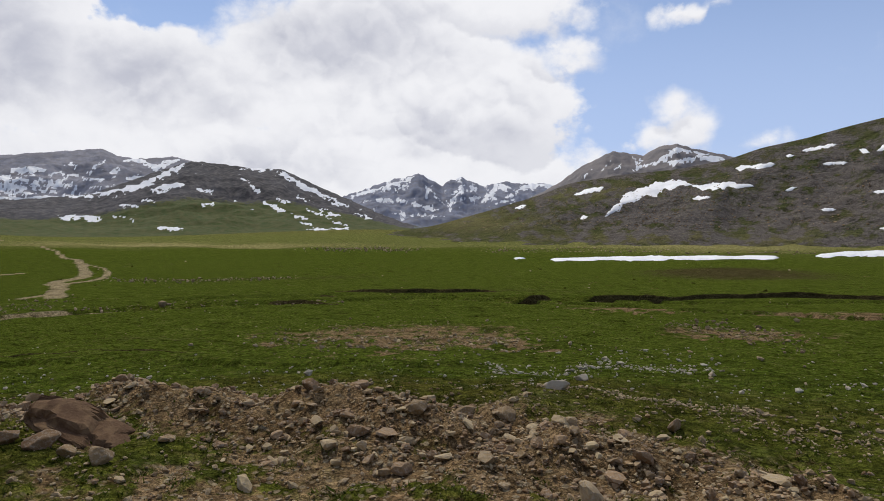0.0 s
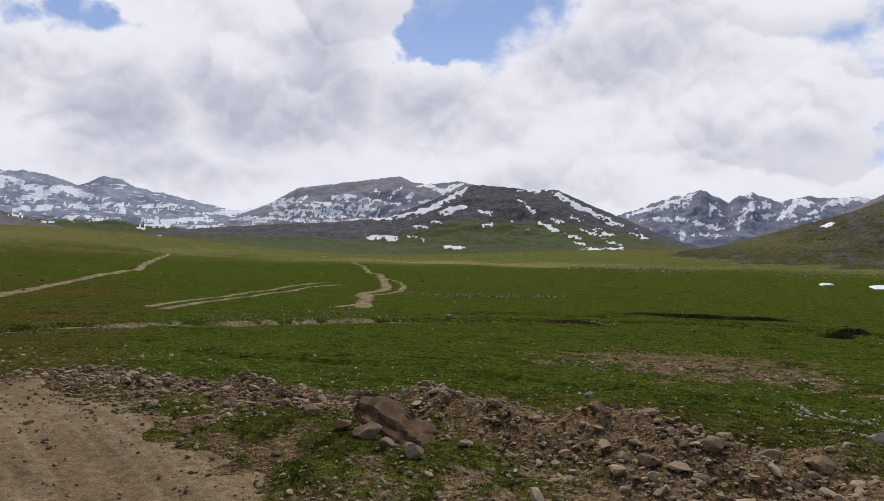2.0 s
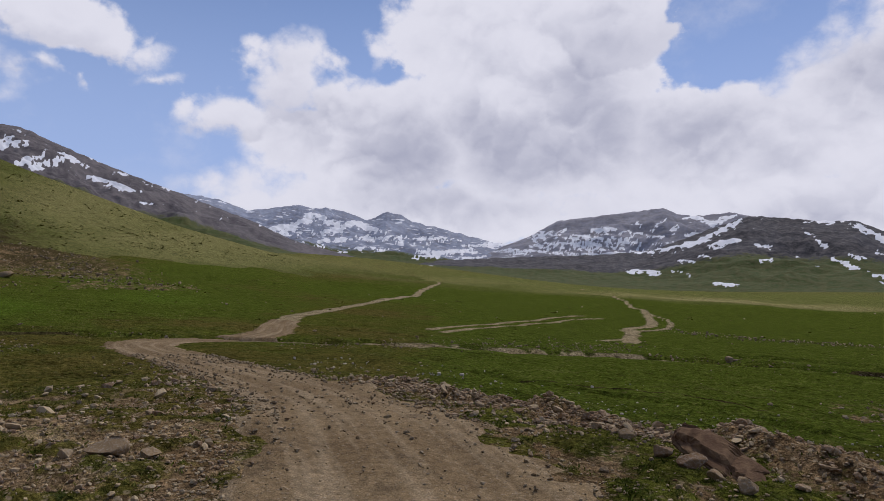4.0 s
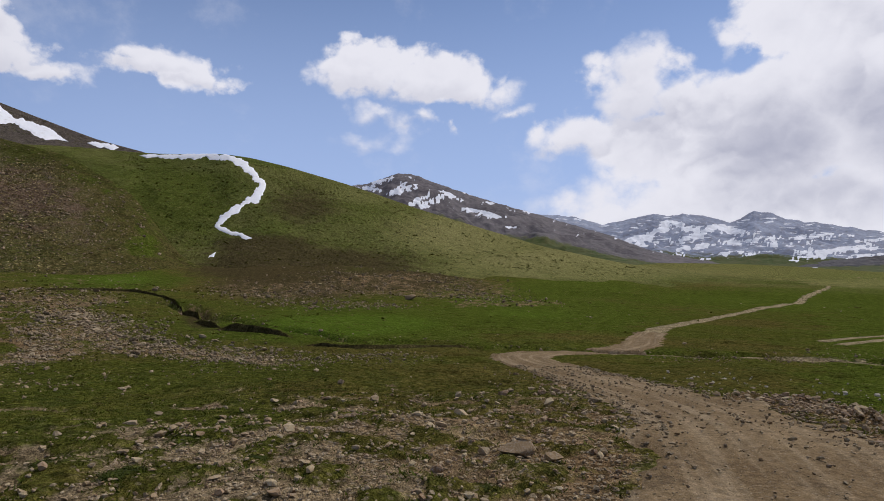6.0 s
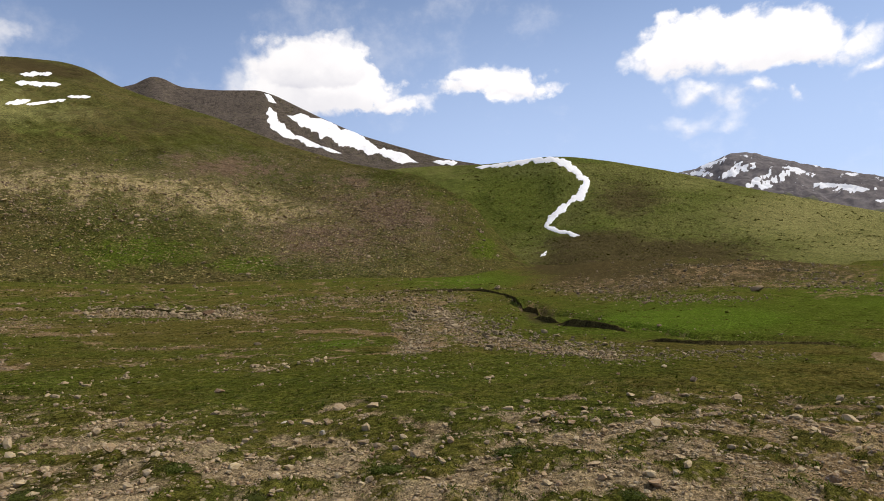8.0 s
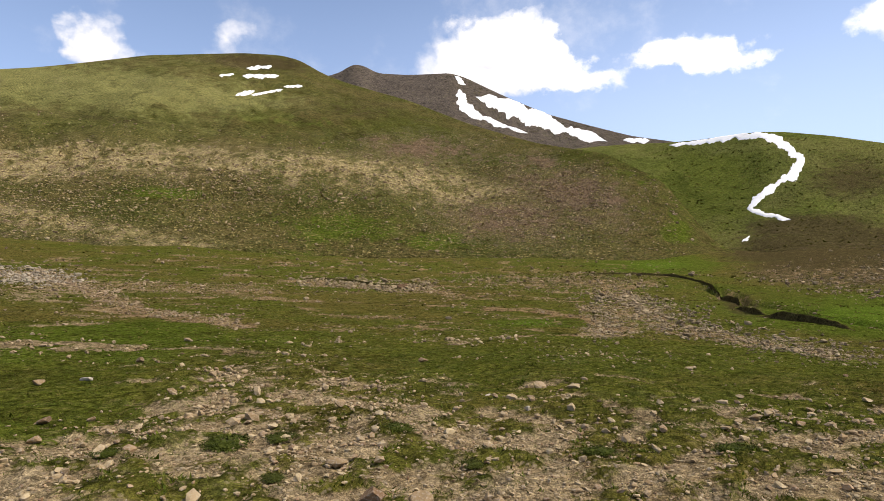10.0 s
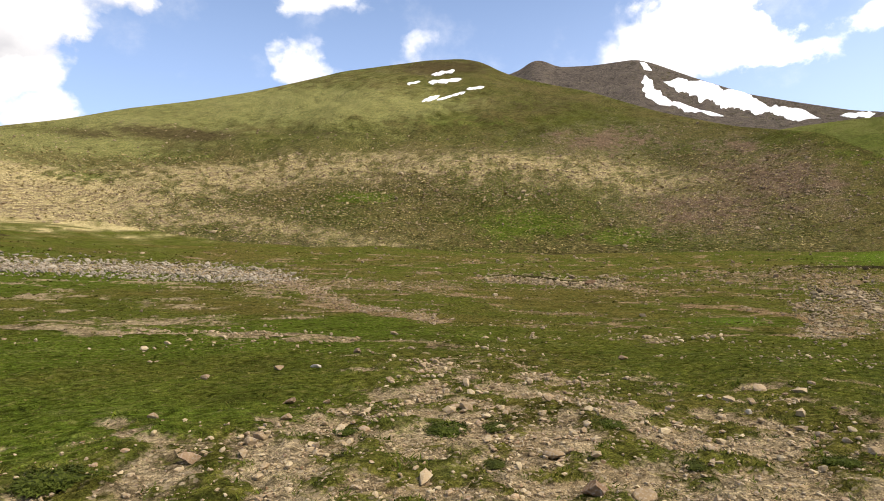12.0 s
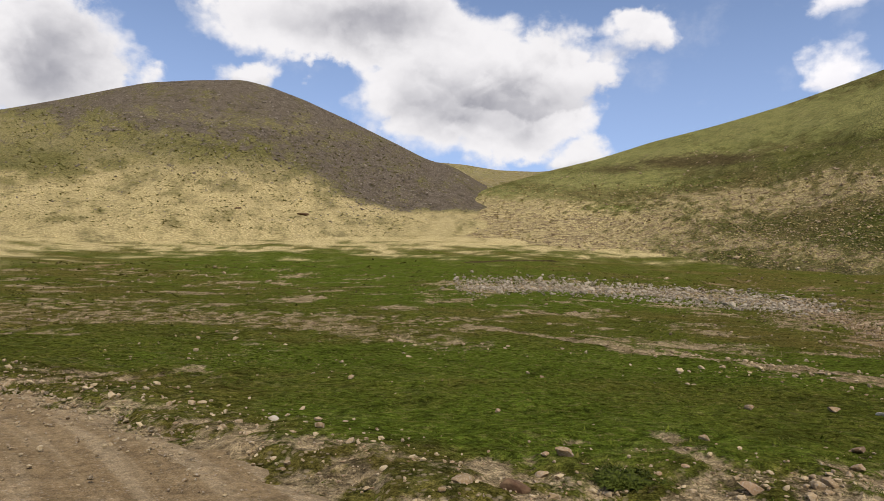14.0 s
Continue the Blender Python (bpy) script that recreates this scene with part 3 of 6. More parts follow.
def land_paint(X, Y, Z):
    """How bare, dry, lush and stony the ground is."""
    A, R = polar(X, Y)
    el = np.degrees(np.arctan2(ground(X, Y, False) - EYE, R))
    road = road_gap(X, Y)
    wob = fbm(X / 3.1, Y / 3.1, 3, 41)
    # mats of turf with bare ground between them
    mats = fbm(X / 1.0, Y / 1.0, 4, 45, 0.62)
    far_mats = fbm(X / 7.0, Y / 7.0, 4, 46, 0.6)
    bare, dry, lush, rock = np.zeros_like(X), np.zeros_like(X), np.zeros_like(X), np.zeros_like(X)
    d, s = line_distance(X, Y, BERM)
    bare = np.maximum(bare, 0.95 * np.exp(-(d / 1.5) ** 2) + 0.2 * mats * np.exp(-(d / 2.5) ** 2))
    rock = np.maximum(rock, 0.8 * np.exp(-(d / 2.0) ** 2))
    verge = np.exp(-((road - 2.4) / 1.6) ** 2) * (1 - smooth(R, 20, 34))
    bare, rock = np.maximum(bare, (0.5 + 0.6 * mats) * verge), np.maximum(rock, 0.5 * verge)
    # thin turf and gravel round the knoll by the road, as far out as the worn ground reaches
    reach = np.interp(A, [58, 66, 80, 97, 110, 119, 131, 135, 142, 150, 156, 165, 176, 190], [15, 17.5, 16.5, 15, 12, 12.5, 16, 20, 19, 15, 11.5, 10.5, 9.5, 9])
    stony = smooth(reach * (1 + 0.22 * wob) / np.maximum(R, 1), 0.78, 1.22) * smooth(A, 56, 66) * (1 - smooth(A, 182, 196))
    stony = np.maximum(stony, zone(A, np.log(np.maximum(R, 1)) * 10, [(4, 20.2, 46, 3.4, 1.4)]))
    thin = smooth(reach * (1 + 0.3 * wob) / np.maximum(R, 1), 0.55, 0.95) * smooth(A, 60, 68) * (1 - smooth(A, 182, 196))
    bare, rock = np.maximum(bare, stony * (0.60 + 0.65 * mats)), np.maximum(rock, stony * (0.68 + 0.4 * mats))
    bare = np.maximum(bare, thin * (0.22 + 0.8 * mats))
    # turf broken into mats along the foot of the slope
    broken = zone(A, el, [(214, -2.1, 16, 0.8, 0.9), (198, -2.9, 12, 0.7, 0.9), (186, -3.2, 7, 0.8, 1.0), (208, -7.2, 9, 0.9, 1.0), (196, -4.0, 8, 0.5, 0.5)])
    bare = np.maximum(bare, broken * (0.46 + 0.5 * fbm(X / 2.2, Y / 2.2, 3, 48, 0.6) + 0.8 * fbm(X / 0.7, Y / 1.1, 3, 50, 0.6)))
    for x0, y0, w, h in EARTHS:
        patch = np.exp(-(((X + 2 * far_mats - x0) / w) ** 2 + ((Y + 2 * mats - y0) / h) ** 2) ** 2)
        bare, rock = np.maximum(bare, (0.7 + 0.5 * mats) * patch), np.maximum(rock, 0.5 * patch)
    for line, w in TRACKS:
        d, s = line_distance(X + 0.5 * far_mats, Y, line)
        bare = np.maximum(bare, 0.95 * np.exp(-(d / w) ** 4))
    for line, w in ((STREAM, 1.6), (STREAM_B, 1.0), (STREAM_C, 2.5)):
        d, s = line_distance(X + 1.6 * fbm(X / 9, Y / 9, 2, 31), Y + 1.6 * fbm(X / 9, Y / 9, 2, 32), line, 34.0)
        bare = np.maximum(bare, (0.5 + 0.5 * far_mats) * np.exp(-(d / w) ** 2))
        rock = np.maximum(rock, 0.5 * np.exp(-(d / (w * 1.5)) ** 2))
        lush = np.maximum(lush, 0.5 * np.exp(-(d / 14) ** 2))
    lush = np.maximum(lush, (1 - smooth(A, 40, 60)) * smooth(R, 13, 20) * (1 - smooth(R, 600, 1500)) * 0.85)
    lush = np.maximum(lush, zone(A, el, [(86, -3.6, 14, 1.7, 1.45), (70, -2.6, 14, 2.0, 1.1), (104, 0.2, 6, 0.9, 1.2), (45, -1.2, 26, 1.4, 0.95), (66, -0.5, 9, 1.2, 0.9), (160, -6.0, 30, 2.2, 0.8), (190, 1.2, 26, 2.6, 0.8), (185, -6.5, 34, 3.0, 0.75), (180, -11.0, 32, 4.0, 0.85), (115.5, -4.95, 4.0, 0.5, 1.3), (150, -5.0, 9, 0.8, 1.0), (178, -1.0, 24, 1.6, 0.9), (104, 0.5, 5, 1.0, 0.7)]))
    for line, half, bed, soil in BEDS:
        d, _ = line_distance(A * 0.22 + 0.12 * far_mats, el + 0.16 * far_mats, [(p * 0.22, q) for p, q in line], 8.0)
        near_bed = np.exp(-(d / half) ** 4)
        rock, bare = np.maximum(rock, bed * near_bed * (0.85 + 0.4 * mats)), np.maximum(bare, near_bed * (soil + 0.35 * mats))
    # brown brush, made darker by the cloud shadow painted into it
    heath = zone(A, el, [(90, -0.2, 8, 1.3, 1.3), (82, 0.2, 8, 1.1, 1.15), (92, 1.6, 8, 1.8, 1.35), (75, -0.4, 3, 0.9, 0.7), (98, -2.9, 1.6, 1.0, 1.0), (-24, -2.3, 9, 0.5, 0.9), (14, -3.1, 16, 0.3, 0.5), (-8, -3.9, 12, 0.35, 0.45), (24, -7.6, 9, 0.5, 0.4), (112, -1.2, 8, 0.5, 0.6), (122, -2.6, 4, 0.8, 0.5)])
    stir = zone(A, el, [(82, 0.2, 6.5, 0.8, 1.0), (88, -0.6, 3, 0.7, 0.6)])
    bare = np.maximum(bare, stir * (0.46 + 0.6 * far_mats))
    rock = np.maximum(rock, stir * 0.5)
    sprinkle = smooth(R, 16, 40) * (1 - smooth(R, 160, 260))
    hill_side = sprinkle * smooth(A, 96, 108) * (1 - smooth(el, 0.5, 2))
    bare, rock = np.maximum(bare, hill_side * (0.20 + 0.7 * far_mats + 0.3 * mats)), np.maximum(rock, hill_side * (0.2 + 0.6 * far_mats) * (1 - 0.75 * smooth(A, 154, 170)))
    streak = fbm(A / 5.0, el / 0.35, 4, 49, 0.6)
    low, high = np.interp(A, [148, 165, 176, 190, 201, 211, 217], [1.9, 1.7, 2.0, 2.0, 1.6, 1.0, 0.0]), np.interp(A, [148, 165, 176, 190, 201, 211, 217], [4.2, 4.0, 4.3, 4.0, 3.6, 3.4, 3.0])
    # strip of dry grass along the hill foot, its sunlight put into the colour
    gold = smooth(A, 142, 166) * smooth(el + 0.9 * streak + 0.5 * far_mats, low, high)
    dry = np.maximum(dry, gold * (0.92 + 0.25 * far_mats + 0.3 * streak))
    dry = np.maximum(dry, zone(A, el, [(22, -0.3, 20, 0.22, 0.55), (-22, -0.2, 14, 0.5, 0.5), (45, 0.1, 8, 0.35, 0.3), (60, 1.0, 8, 0.5, 0.3)]))
    return np.clip(bare, 0, 1), np.clip(dry, 0, 1), lush, np.clip(rock, 0, 1), np.clip(heath, 0, 1)


def turf_lift(x, y, bare):
    """How far the mats of turf stand above the bare soil between them, and the lip of turf along the road."""
    A, R = polar(x, y)
    road = road_gap(x, y)
    lip = 0.13 * smooth(road + 0.25 * fbm(x / 0.7, y / 0.7, 3, 92), 2.25, 2.5) * (1 - smooth(road, 3.2, 5.5)) * smooth(A, 172, 186)
    return 0.07 * smooth(0.6 - bare, 0.0, 0.35) * (1 - smooth(R, 25, 60)) * smooth(road, 2.0, 3.0) + lip


def top_of_ground(x, y):
    """Height of the ground with its turf."""
    z = ground(x, y)
    near = polar(x, y)[1] < 60
    z[near] += turf_lift(x[near], y[near], land_paint(x[near], y[near], z[near])[0])
    return z


def build_ground():
    az = np.concatenate([np.arange(-42, 226, 0.33), np.arange(226, 318, 4.0)])
    r = np.concatenate([[0.3, 1.5, 3.0, 4.0], 4.6 * 1.02 ** np.arange(350)])
    A, R = np.meshgrid(az, r)
    X, Y = plan(A, R)
    Z = ground(X, Y)
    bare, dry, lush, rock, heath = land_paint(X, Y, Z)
    road = road_gap(X, Y)
    # pale gravelly soil on the knoll and the worn tracks, red-brown earth elsewhere
    sand = np.maximum(0.5 * smooth(A, 66, 100) * (1 - smooth(R, 24, 44)), 0.6 * smooth(A, 146, 160) * (1 - smooth(R, 120, 160)))
    for line, w in TRACKS:
        d, _ = line_distance(X, Y, line)
        sand = np.maximum(sand, np.exp(-(d / (2 * w)) ** 4))
    Z = Z + turf_lift(X, Y, bare)
    Z = Z - 0.16 * (1 - smooth(road, 0.9, 1.9)) * (1 - smooth(R, 60, 90))
    Z = np.where(R > 2400, Z - (R - 2400) * 0.02, Z)
    # pale: far plain lightened with distance, haze put into the turf
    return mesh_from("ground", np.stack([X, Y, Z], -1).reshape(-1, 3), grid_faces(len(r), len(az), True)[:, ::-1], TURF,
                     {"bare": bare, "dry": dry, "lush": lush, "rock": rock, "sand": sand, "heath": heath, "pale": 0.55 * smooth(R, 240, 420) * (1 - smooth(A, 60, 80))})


tagged(build_ground(), "rolling green alpine meadow with stony bare patches", "ground", kind="structure")


def build_road():
    xs, ys = np.array(ROAD).T
    run = np.concatenate([[0], np.cumsum(np.hypot(np.diff(xs), np.diff(ys)))])
    n = 420
    at = np.linspace(0, run[-1], n)
    cx, cy = np.interp(at, run, xs), np.interp(at, run, ys)
    tx, ty = np.gradient(cx), np.gradient(cy)
    ln = np.hypot(tx, ty)
    nx, ny = -ty / ln, tx / ln
    half = road_half(at) + 0.3 * fbm(at / 3, at * 0, 3, 77)
    u = np.linspace(-1.25, 1.25, 31)
    X, Y = cx[:, None] + nx[:, None] * u * half[:, None], cy[:, None] + ny[:, None] * u * half[:, None]
    Z = ground(X, Y) + 0.05 - 0.30 * smooth(np.abs(u) + 0.22 * fbm(X / 0.8, Y / 0.8, 4, 91), 0.82, 1.2)
    Z = Z - 0.05 * np.exp(-((np.abs(u) - 0.42) / 0.16) ** 2) + 0.012 * fbm(X / 0.35, Y / 0.35, 3, 14)
    uv = np.stack([np.broadcast_to(u, X.shape) * half[:, None], np.broadcast_to(at[:, None], X.shape)], -1).reshape(-1, 2)
    return mesh_from("road", np.stack([X, Y, Z], -1).reshape(-1, 3), grid_faces(n, len(u)), DIRT, uv=uv)


tagged(build_road(), "winding dusty dirt road with pale wheel ruts", "road", kind="structure")


def stream_bank(line, high, label, seed, soil=1.0):
    """An earth bank cut by water: a steep face, coloured dark for its shade, under a lip of turf that runs back into
    the meadow. line: (azimuth, metres from the middle).
    """
    az, far = np.array(rounded(line, 2), float).T
    px, py = plan(az, far)
    run = np.concatenate([[0], np.cumsum(np.hypot(np.diff(px), np.diff(py)))])
    n = max(20, int(run[-1] / 0.35))
    s = np.linspace(0, run[-1], n)
    A, R = np.interp(s, run, az), np.interp(s, run, far)
    R = R + 0.5 * fbm(s / 5.0, s * 0 + seed, 4, seed, 0.55)
    h = high * smooth(np.minimum(s, run[-1] - s), -0.2, 4.0) * np.clip(0.75 + 0.3 * fbm(s / 6.0, s * 0 - seed, 3, seed + 3, 0.5), 0.55, 1.1)
    steps = np.array([-0.45, -0.2, -0.05, 0.02, 0.12, 0.5, 1.6, 4.0])
    lift = np.array([-0.25, 0.15, 0.55, 0.92, 1.02, 0.9, 0.4, -0.1])
    X, Y = plan(A[:, None], R[:, None] + steps[None, :] * (0.6 + high))
    Z = ground(X, Y) + lift[None, :] * h[:, None] + np.where(steps < -0.3, -0.15, 0.0) - np.where(steps > 3, 0.12, 0.0)
    Z = Z + 0.05 * fbm(X / 0.6, Y / 0.6, 3, seed)
    # face takes the dark brush brown: undercut shade put into the soil colour
    face = np.broadcast_to(soil * (steps < 0.05) * 1.3, X.shape)
    none = np.zeros_like(X)
    ob = mesh_from("stream_bank", np.stack([X, Y, Z], -1).reshape(-1, 3), grid_faces(n, len(steps)), TURF,
                   {"bare": none, "dry": none, "lush": 0.6 + none, "rock": none, "sand": none, "heath": face})
    return tagged(ob, label, "bank", kind="structure")


CUT = "earth bank cut by a meadow stream, its dark face shaded"
stream_bank([(97.2, 66), (95, 63), (92.5, 60), (90.7, 56)], 0.8, CUT, 1)
stream_bank([(90.9, 50), (87, 46), (84.4, 45), (78.2, 48.5), (72.2, 50.5)], 0.32, CUT, 2)
stream_bank([(29, 57), (24.8, 56), (19.4, 58), (14.5, 58), (8.9, 56.5)], 0.5, CUT, 3)
stream_bank([(11.6, 66), (8.9, 64)], 0.5, CUT, 4)
stream_bank([(9.2, 72), (0.2, 70), (-5.4, 74)], 0.5, CUT, 5)
stream_bank([(-4.5, 60), (-10.5, 63), (-17.4, 67), (-24.7, 76), (-36, 80)], 0.6, CUT, 6)
stream_bank([(42.5, 31), (33.8, 31), (28, 30), (21, 28.5), (15, 29.5)], 0.13, "low turf edge across the meadow", 7, 0.7)
stream_bank([(110.5, 137), (104.2, 138), (100.3, 122), (98.6, 98)], 0.55, CUT, 8)
stream_bank([(99.6, 96), (98.0, 84), (96.6, 78)], 0.9, CUT, 9)
stream_bank([(98.6, 76), (97.6, 70), (96.2, 66)], 0.8, CUT, 10)
stream_bank([(135.5, 108), (131, 109), (127.5, 97), (124, 109)], 0.5, CUT, 11)
stream_bank([(172, 175), (177, 165), (181, 158)], 0.5, CUT, 12)
stream_bank([(0, 16), (1, 16.2), (3, 16.4)], 0.1, "low turf edge behind the rubble", 13)


# ---- hills and mountains ----
RANGES = {}


def mountain(name, crest, radius, foot, material, label, relief=0.1, wave=120.0, belly=1.25, step=0.12, rows=150, jag=0.0, seed=1, paint=None, back=0.5, sink=3.0):
    """A hill whose crest runs through (azimuth, elevation), at radius metres from the middle (pairs azimuth, metres); its foot lies at foot metres."""
    caz, cel = np.array(crest, float).T
    step, rows = (step * 1.2, int(rows * 0.8)) if jag else (step * 1.1, int(rows * 0.85))
    az = np.arange(caz[0], caz[-1] + step / 2, step)
    el = np.interp(az, caz, cel)
    k = max(3, int(0.5 / step))
    pad = np.pad(el, k, mode="edge")
    el = np.convolve(pad, np.ones(2 * k + 1) / (2 * k + 1), "valid") if jag == 0 else el
    el = el + jag * fbm(az * 1.3, az * 0 + seed, 5, seed)
    rc = np.interp(az, *np.array(radius, float).T)
    rf = np.interp(az, *np.array(foot, float).T) if isinstance(foot, (list, tuple)) else np.full(len(az), float(foot))
    zc = EYE + rc * np.tan(np.radians(el))
    fx, fy = plan(az, rf)
    zf = ground(fx, fy) - sink
    n_back = max(8, rows // 8)
    s = np.concatenate([np.linspace(0, 1, rows), 1 + np.linspace(0, 1, n_back + 1)[1:] ** 1.3])[:, None]
    front, behind = np.clip(s, 0, 1), np.clip(s - 1, 0, 1)
    R = rf + (rc - rf) * front + behind * back * rc
    X, Y = plan(az[None, :] + 0 * R, R)
    rise = np.maximum(zc - zf, 1.0)
    Z = zf + rise * (front ** belly * (1 - 0.12 * front) + 0.12 * front ** 2) - behind ** 1.4 * rise * 0.9
    wave_x, wave_y = X / wave, Y / wave
    body = np.sin(np.pi * np.clip(s, 0, 1)) ** 0.8 * (s < 1) + 0.6 * np.clip(s - 1, 0, 1)
    lumps = ridged(wave_x, wave_y, 5, seed) if jag else fbm(wave_x, wave_y, 4, seed)
    Z = Z + rise * relief * body * lumps - rise * relief * body * (0.5 if jag else 0.2)
    A = np.broadcast_to(az, X.shape)
    E = np.degrees(np.arctan2(Z - EYE, R))
    S = np.broadcast_to(np.clip(s, 0, 1), X.shape)
    attrs = paint(A, E, S, lumps) if paint else {}
    uv = np.stack([A, E], -1).reshape(-1, 2)
    ob = mesh_from(name, np.stack([X, Y, Z], -1).reshape(-1, 3), grid_faces(len(s), len(az))[:, ::-1], material, attrs, uv)
    RANGES[name] = (az, R[:rows], Z[:rows])
    return tagged(ob, label, "mountain" if jag else "hill", kind="structure")


def drifts(A, E, strokes, ragged=0.75, seed=3):
    """1 inside strokes of lying snow: a line of (azimuth, elevation) and the width at its start and end, in degrees."""
    wob, jig = fbm(A * 1.7, E * 3.4, 5, seed, 0.6), fbm(A * 1.5, E * 3.0, 5, seed + 20, 0.6)
    v = np.full(A.shape, -1.0)
    for line, *w in strokes:
        d, s = line_distance(A + 0.35 * jig, E + 0.16 * wob, line, 2.5)
        total = sum(math.dist(p, q) for p, q in zip(line, line[1:]))
        width = np.interp(s / max(total, 1e-6), np.linspace(0, 1, len(w)), w) if len(w) > 1 else w[0] * np.sqrt(np.clip(1.15 - (2 * s / max(total, 1e-6) - 1) ** 2, 0.1, 1))
        v = np.maximum(v, 1 - d / (0.5 * width * (1 + ragged * wob)).clip(0.04))
    return v


def rocky(snow, green, top=0.0, strokes=(), base=0.0, reach=0.35):
    """Paint for a far mountain: how much snow, where the green foot ends, more snow to the top, and its own snow gullies."""
    def paint(A, E, S, lumps):
        v = snow + top * (S - 0.5) - reach * (1 - smooth(S, 0.1, 0.3)) - 0.10 * lumps
        if strokes:
            v = np.maximum(v, base + 0.5 * smooth(drifts(A, E, [(line, *[0.78 * q for q in w]) for line, *w in strokes], 0.9), -0.7, 0.7))
        return {"snow": v, "green": 1 - smooth(S + 0.1 * lumps, green, green + 0.25)}
    return paint


GULLIES_DARK = [
    ([(29.8, 3.44), (27.3, 3.82), (24.8, 4.56), (22.8, 5.70), (21.8, 6.37)], 0.34, 0.51), ([(24.2, 4.14), (21.8, 4.76)], 0.62), ([(20.8, 4.40), (19.5, 4.17)], 0.23),
    ([(17.3, 5.48), (15.8, 4.28)], 0.28), ([(17.4, 6.16), (14.7, 6.32)], 0.25), ([(13.8, 5.88), (12.0, 4.81), (8.3, 3.17)], 0.68, 0.25), ([(15.7, 3.45), (13.9, 2.79)], 0.34),
    ([(14.2, 3.77), (13.4, 3.50)], 0.20), ([(12.8, 4.08), (11.4, 3.54)], 0.20), ([(11.7, 2.83), (10.0, 2.28)], 0.20), ([(13.1, 2.38), (11.7, 2.12)], 0.20), ([(12.5, 1.82), (11.1, 1.47)], 0.20)]
GULLIES_DARK += [
    ([(10.6, 2.99), (8.9, 2.30)], 0.23), ([(10.0, 2.14), (8.6, 1.58)], 0.17), ([(7.6, 2.60), (6.3, 2.19)], 0.20), ([(30.7, 1.85), (27.8, 1.85)], 0.45), ([(26.9, 2.00), (26.3, 1.97)], 0.23),
    ([(25.8, 1.72), (25.5, 1.67)], 0.23), ([(26.6, 2.87), (25.0, 2.87)], 0.20), ([(23.5, 1.15), (21.8, 1.04)], 0.31), ([(24.8, 3.37), (23.8, 3.30)], 0.23), ([(20.5, 3.19), (19.5, 3.13)], 0.25),
    ([(16.1, 0.70), (11.7, 0.89)], 0.20), ([(12.0, 1.12), (8.3, 1.30)], 0.17)]
GULLIES_FLAT = [
    ([(33.6, 5.22), (31.7, 5.35)], 0.62), ([(29.9, 6.01), (29.6, 5.66)], 0.34), ([(31.3, 4.93), (30.6, 5.22)], 0.25), ([(28.7, 5.21), (27.6, 6.42)], 0.23), ([(27.1, 5.17), (26.6, 5.97)], 0.51),
    ([(26.4, 6.37), (25.0, 6.45), (24.0, 5.98), (22.3, 6.74)], 0.45), ([(25.9, 4.97), (25.0, 5.28)], 0.45), ([(30.2, 4.99), (29.4, 5.17)], 0.25), ([(37.0, 4.4), (30.2, 4.62)], 0.17), ([(37.5, 3.9), (29.4, 4.24)], 0.23)]
GULLIES_FLAT += [([(38.0, 3.45), (31.3, 3.65)], 0.17), ([(37.0, 3.0), (30.9, 3.29)], 0.23), ([(29.1, 4.81), (27.3, 4.90)], 0.20), ([(35.8, 5.3), (36.6, 4.7)], 0.3), ([(38.5, 4.2), (37, 4.9)], 0.3), ([(41, 3.1), (36, 3.25)], 0.16)]
GULLIES_BROWN = [
    ([(82.3, 7.88), (79.8, 8.77)], 0.58), ([(80.8, 6.93), (78.8, 7.80)], 0.58), ([(79.8, 6.70), (76.8, 8.08)], 0.48), ([(75.8, 6.69), (72.0, 5.91)], 0.48), ([(72.0, 5.06), (70.5, 4.96)], 0.34),
    ([(84.7, 8.40), (82.7, 8.22)], 0.29), ([(77.8, 8.31), (76.0, 7.49)], 0.39), ([(83.7, 8.92), (81.8, 9.37)], 0.29), ([(81.8, 8.24), (80.8, 9.00)], 0.39)]

GULLIES_PEAKS = [([(7.7, 4.16), (4.7, 5.05), (2.5, 5.96)], 0.4), ([(7.2, 3.63), (4.2, 3.96), (0.2, 2.91)], 0.28), ([(4.7, 2.67), (-0.3, 2.41)], 0.16), ([(-0.6, 3.36), (-1.7, 5.2)], 0.45), ([(-1.4, 3.86), (-3.3, 4.12)], 0.35), ([(-3.5, 3.62), (-4.9, 5.21), (-6.0, 4.86)], 0.6)]
GULLIES_PEAKS += [([(-5.8, 4.12), (-7.2, 5.01), (-9.3, 5.24)], 0.5), ([(1.6, 3.99), (1.0, 5.19)], 0.14), ([(4.2, 4.56), (3.1, 5.31)], 0.2), ([(-2.3, 4.61), (-2.9, 5.36)], 0.2), ([(0.7, 4.35), (-0.0, 3.61)], 0.2), ([(-4.8, 3.63), (-6.7, 3.87)], 0.35), ([(8.2, 3.91), (7.2, 4.42)], 0.25)]
GULLIES_GREY = [([(-18.1, 6.75), (-19.9, 7.99), (-21.0, 7.57)], 0.5), ([(-19.0, 6.82), (-21.6, 7.18), (-23.8, 6.91)], 0.5), ([(-21.1, 7.75), (-22.6, 7.32)], 0.3), ([(-16.2, 6.33), (-18.0, 6.94)], 0.28)]
GULLIES_GREY += [([(-13.0, 6.5), (-12.1, 5.74)], 0.12), ([(-14.7, 7.18), (-13.6, 6.39)], 0.14), ([(-15.8, 7.15), (-15.0, 6.46)], 0.12), ([(-17.2, 7.34), (-16.7, 6.89)], 0.15)]
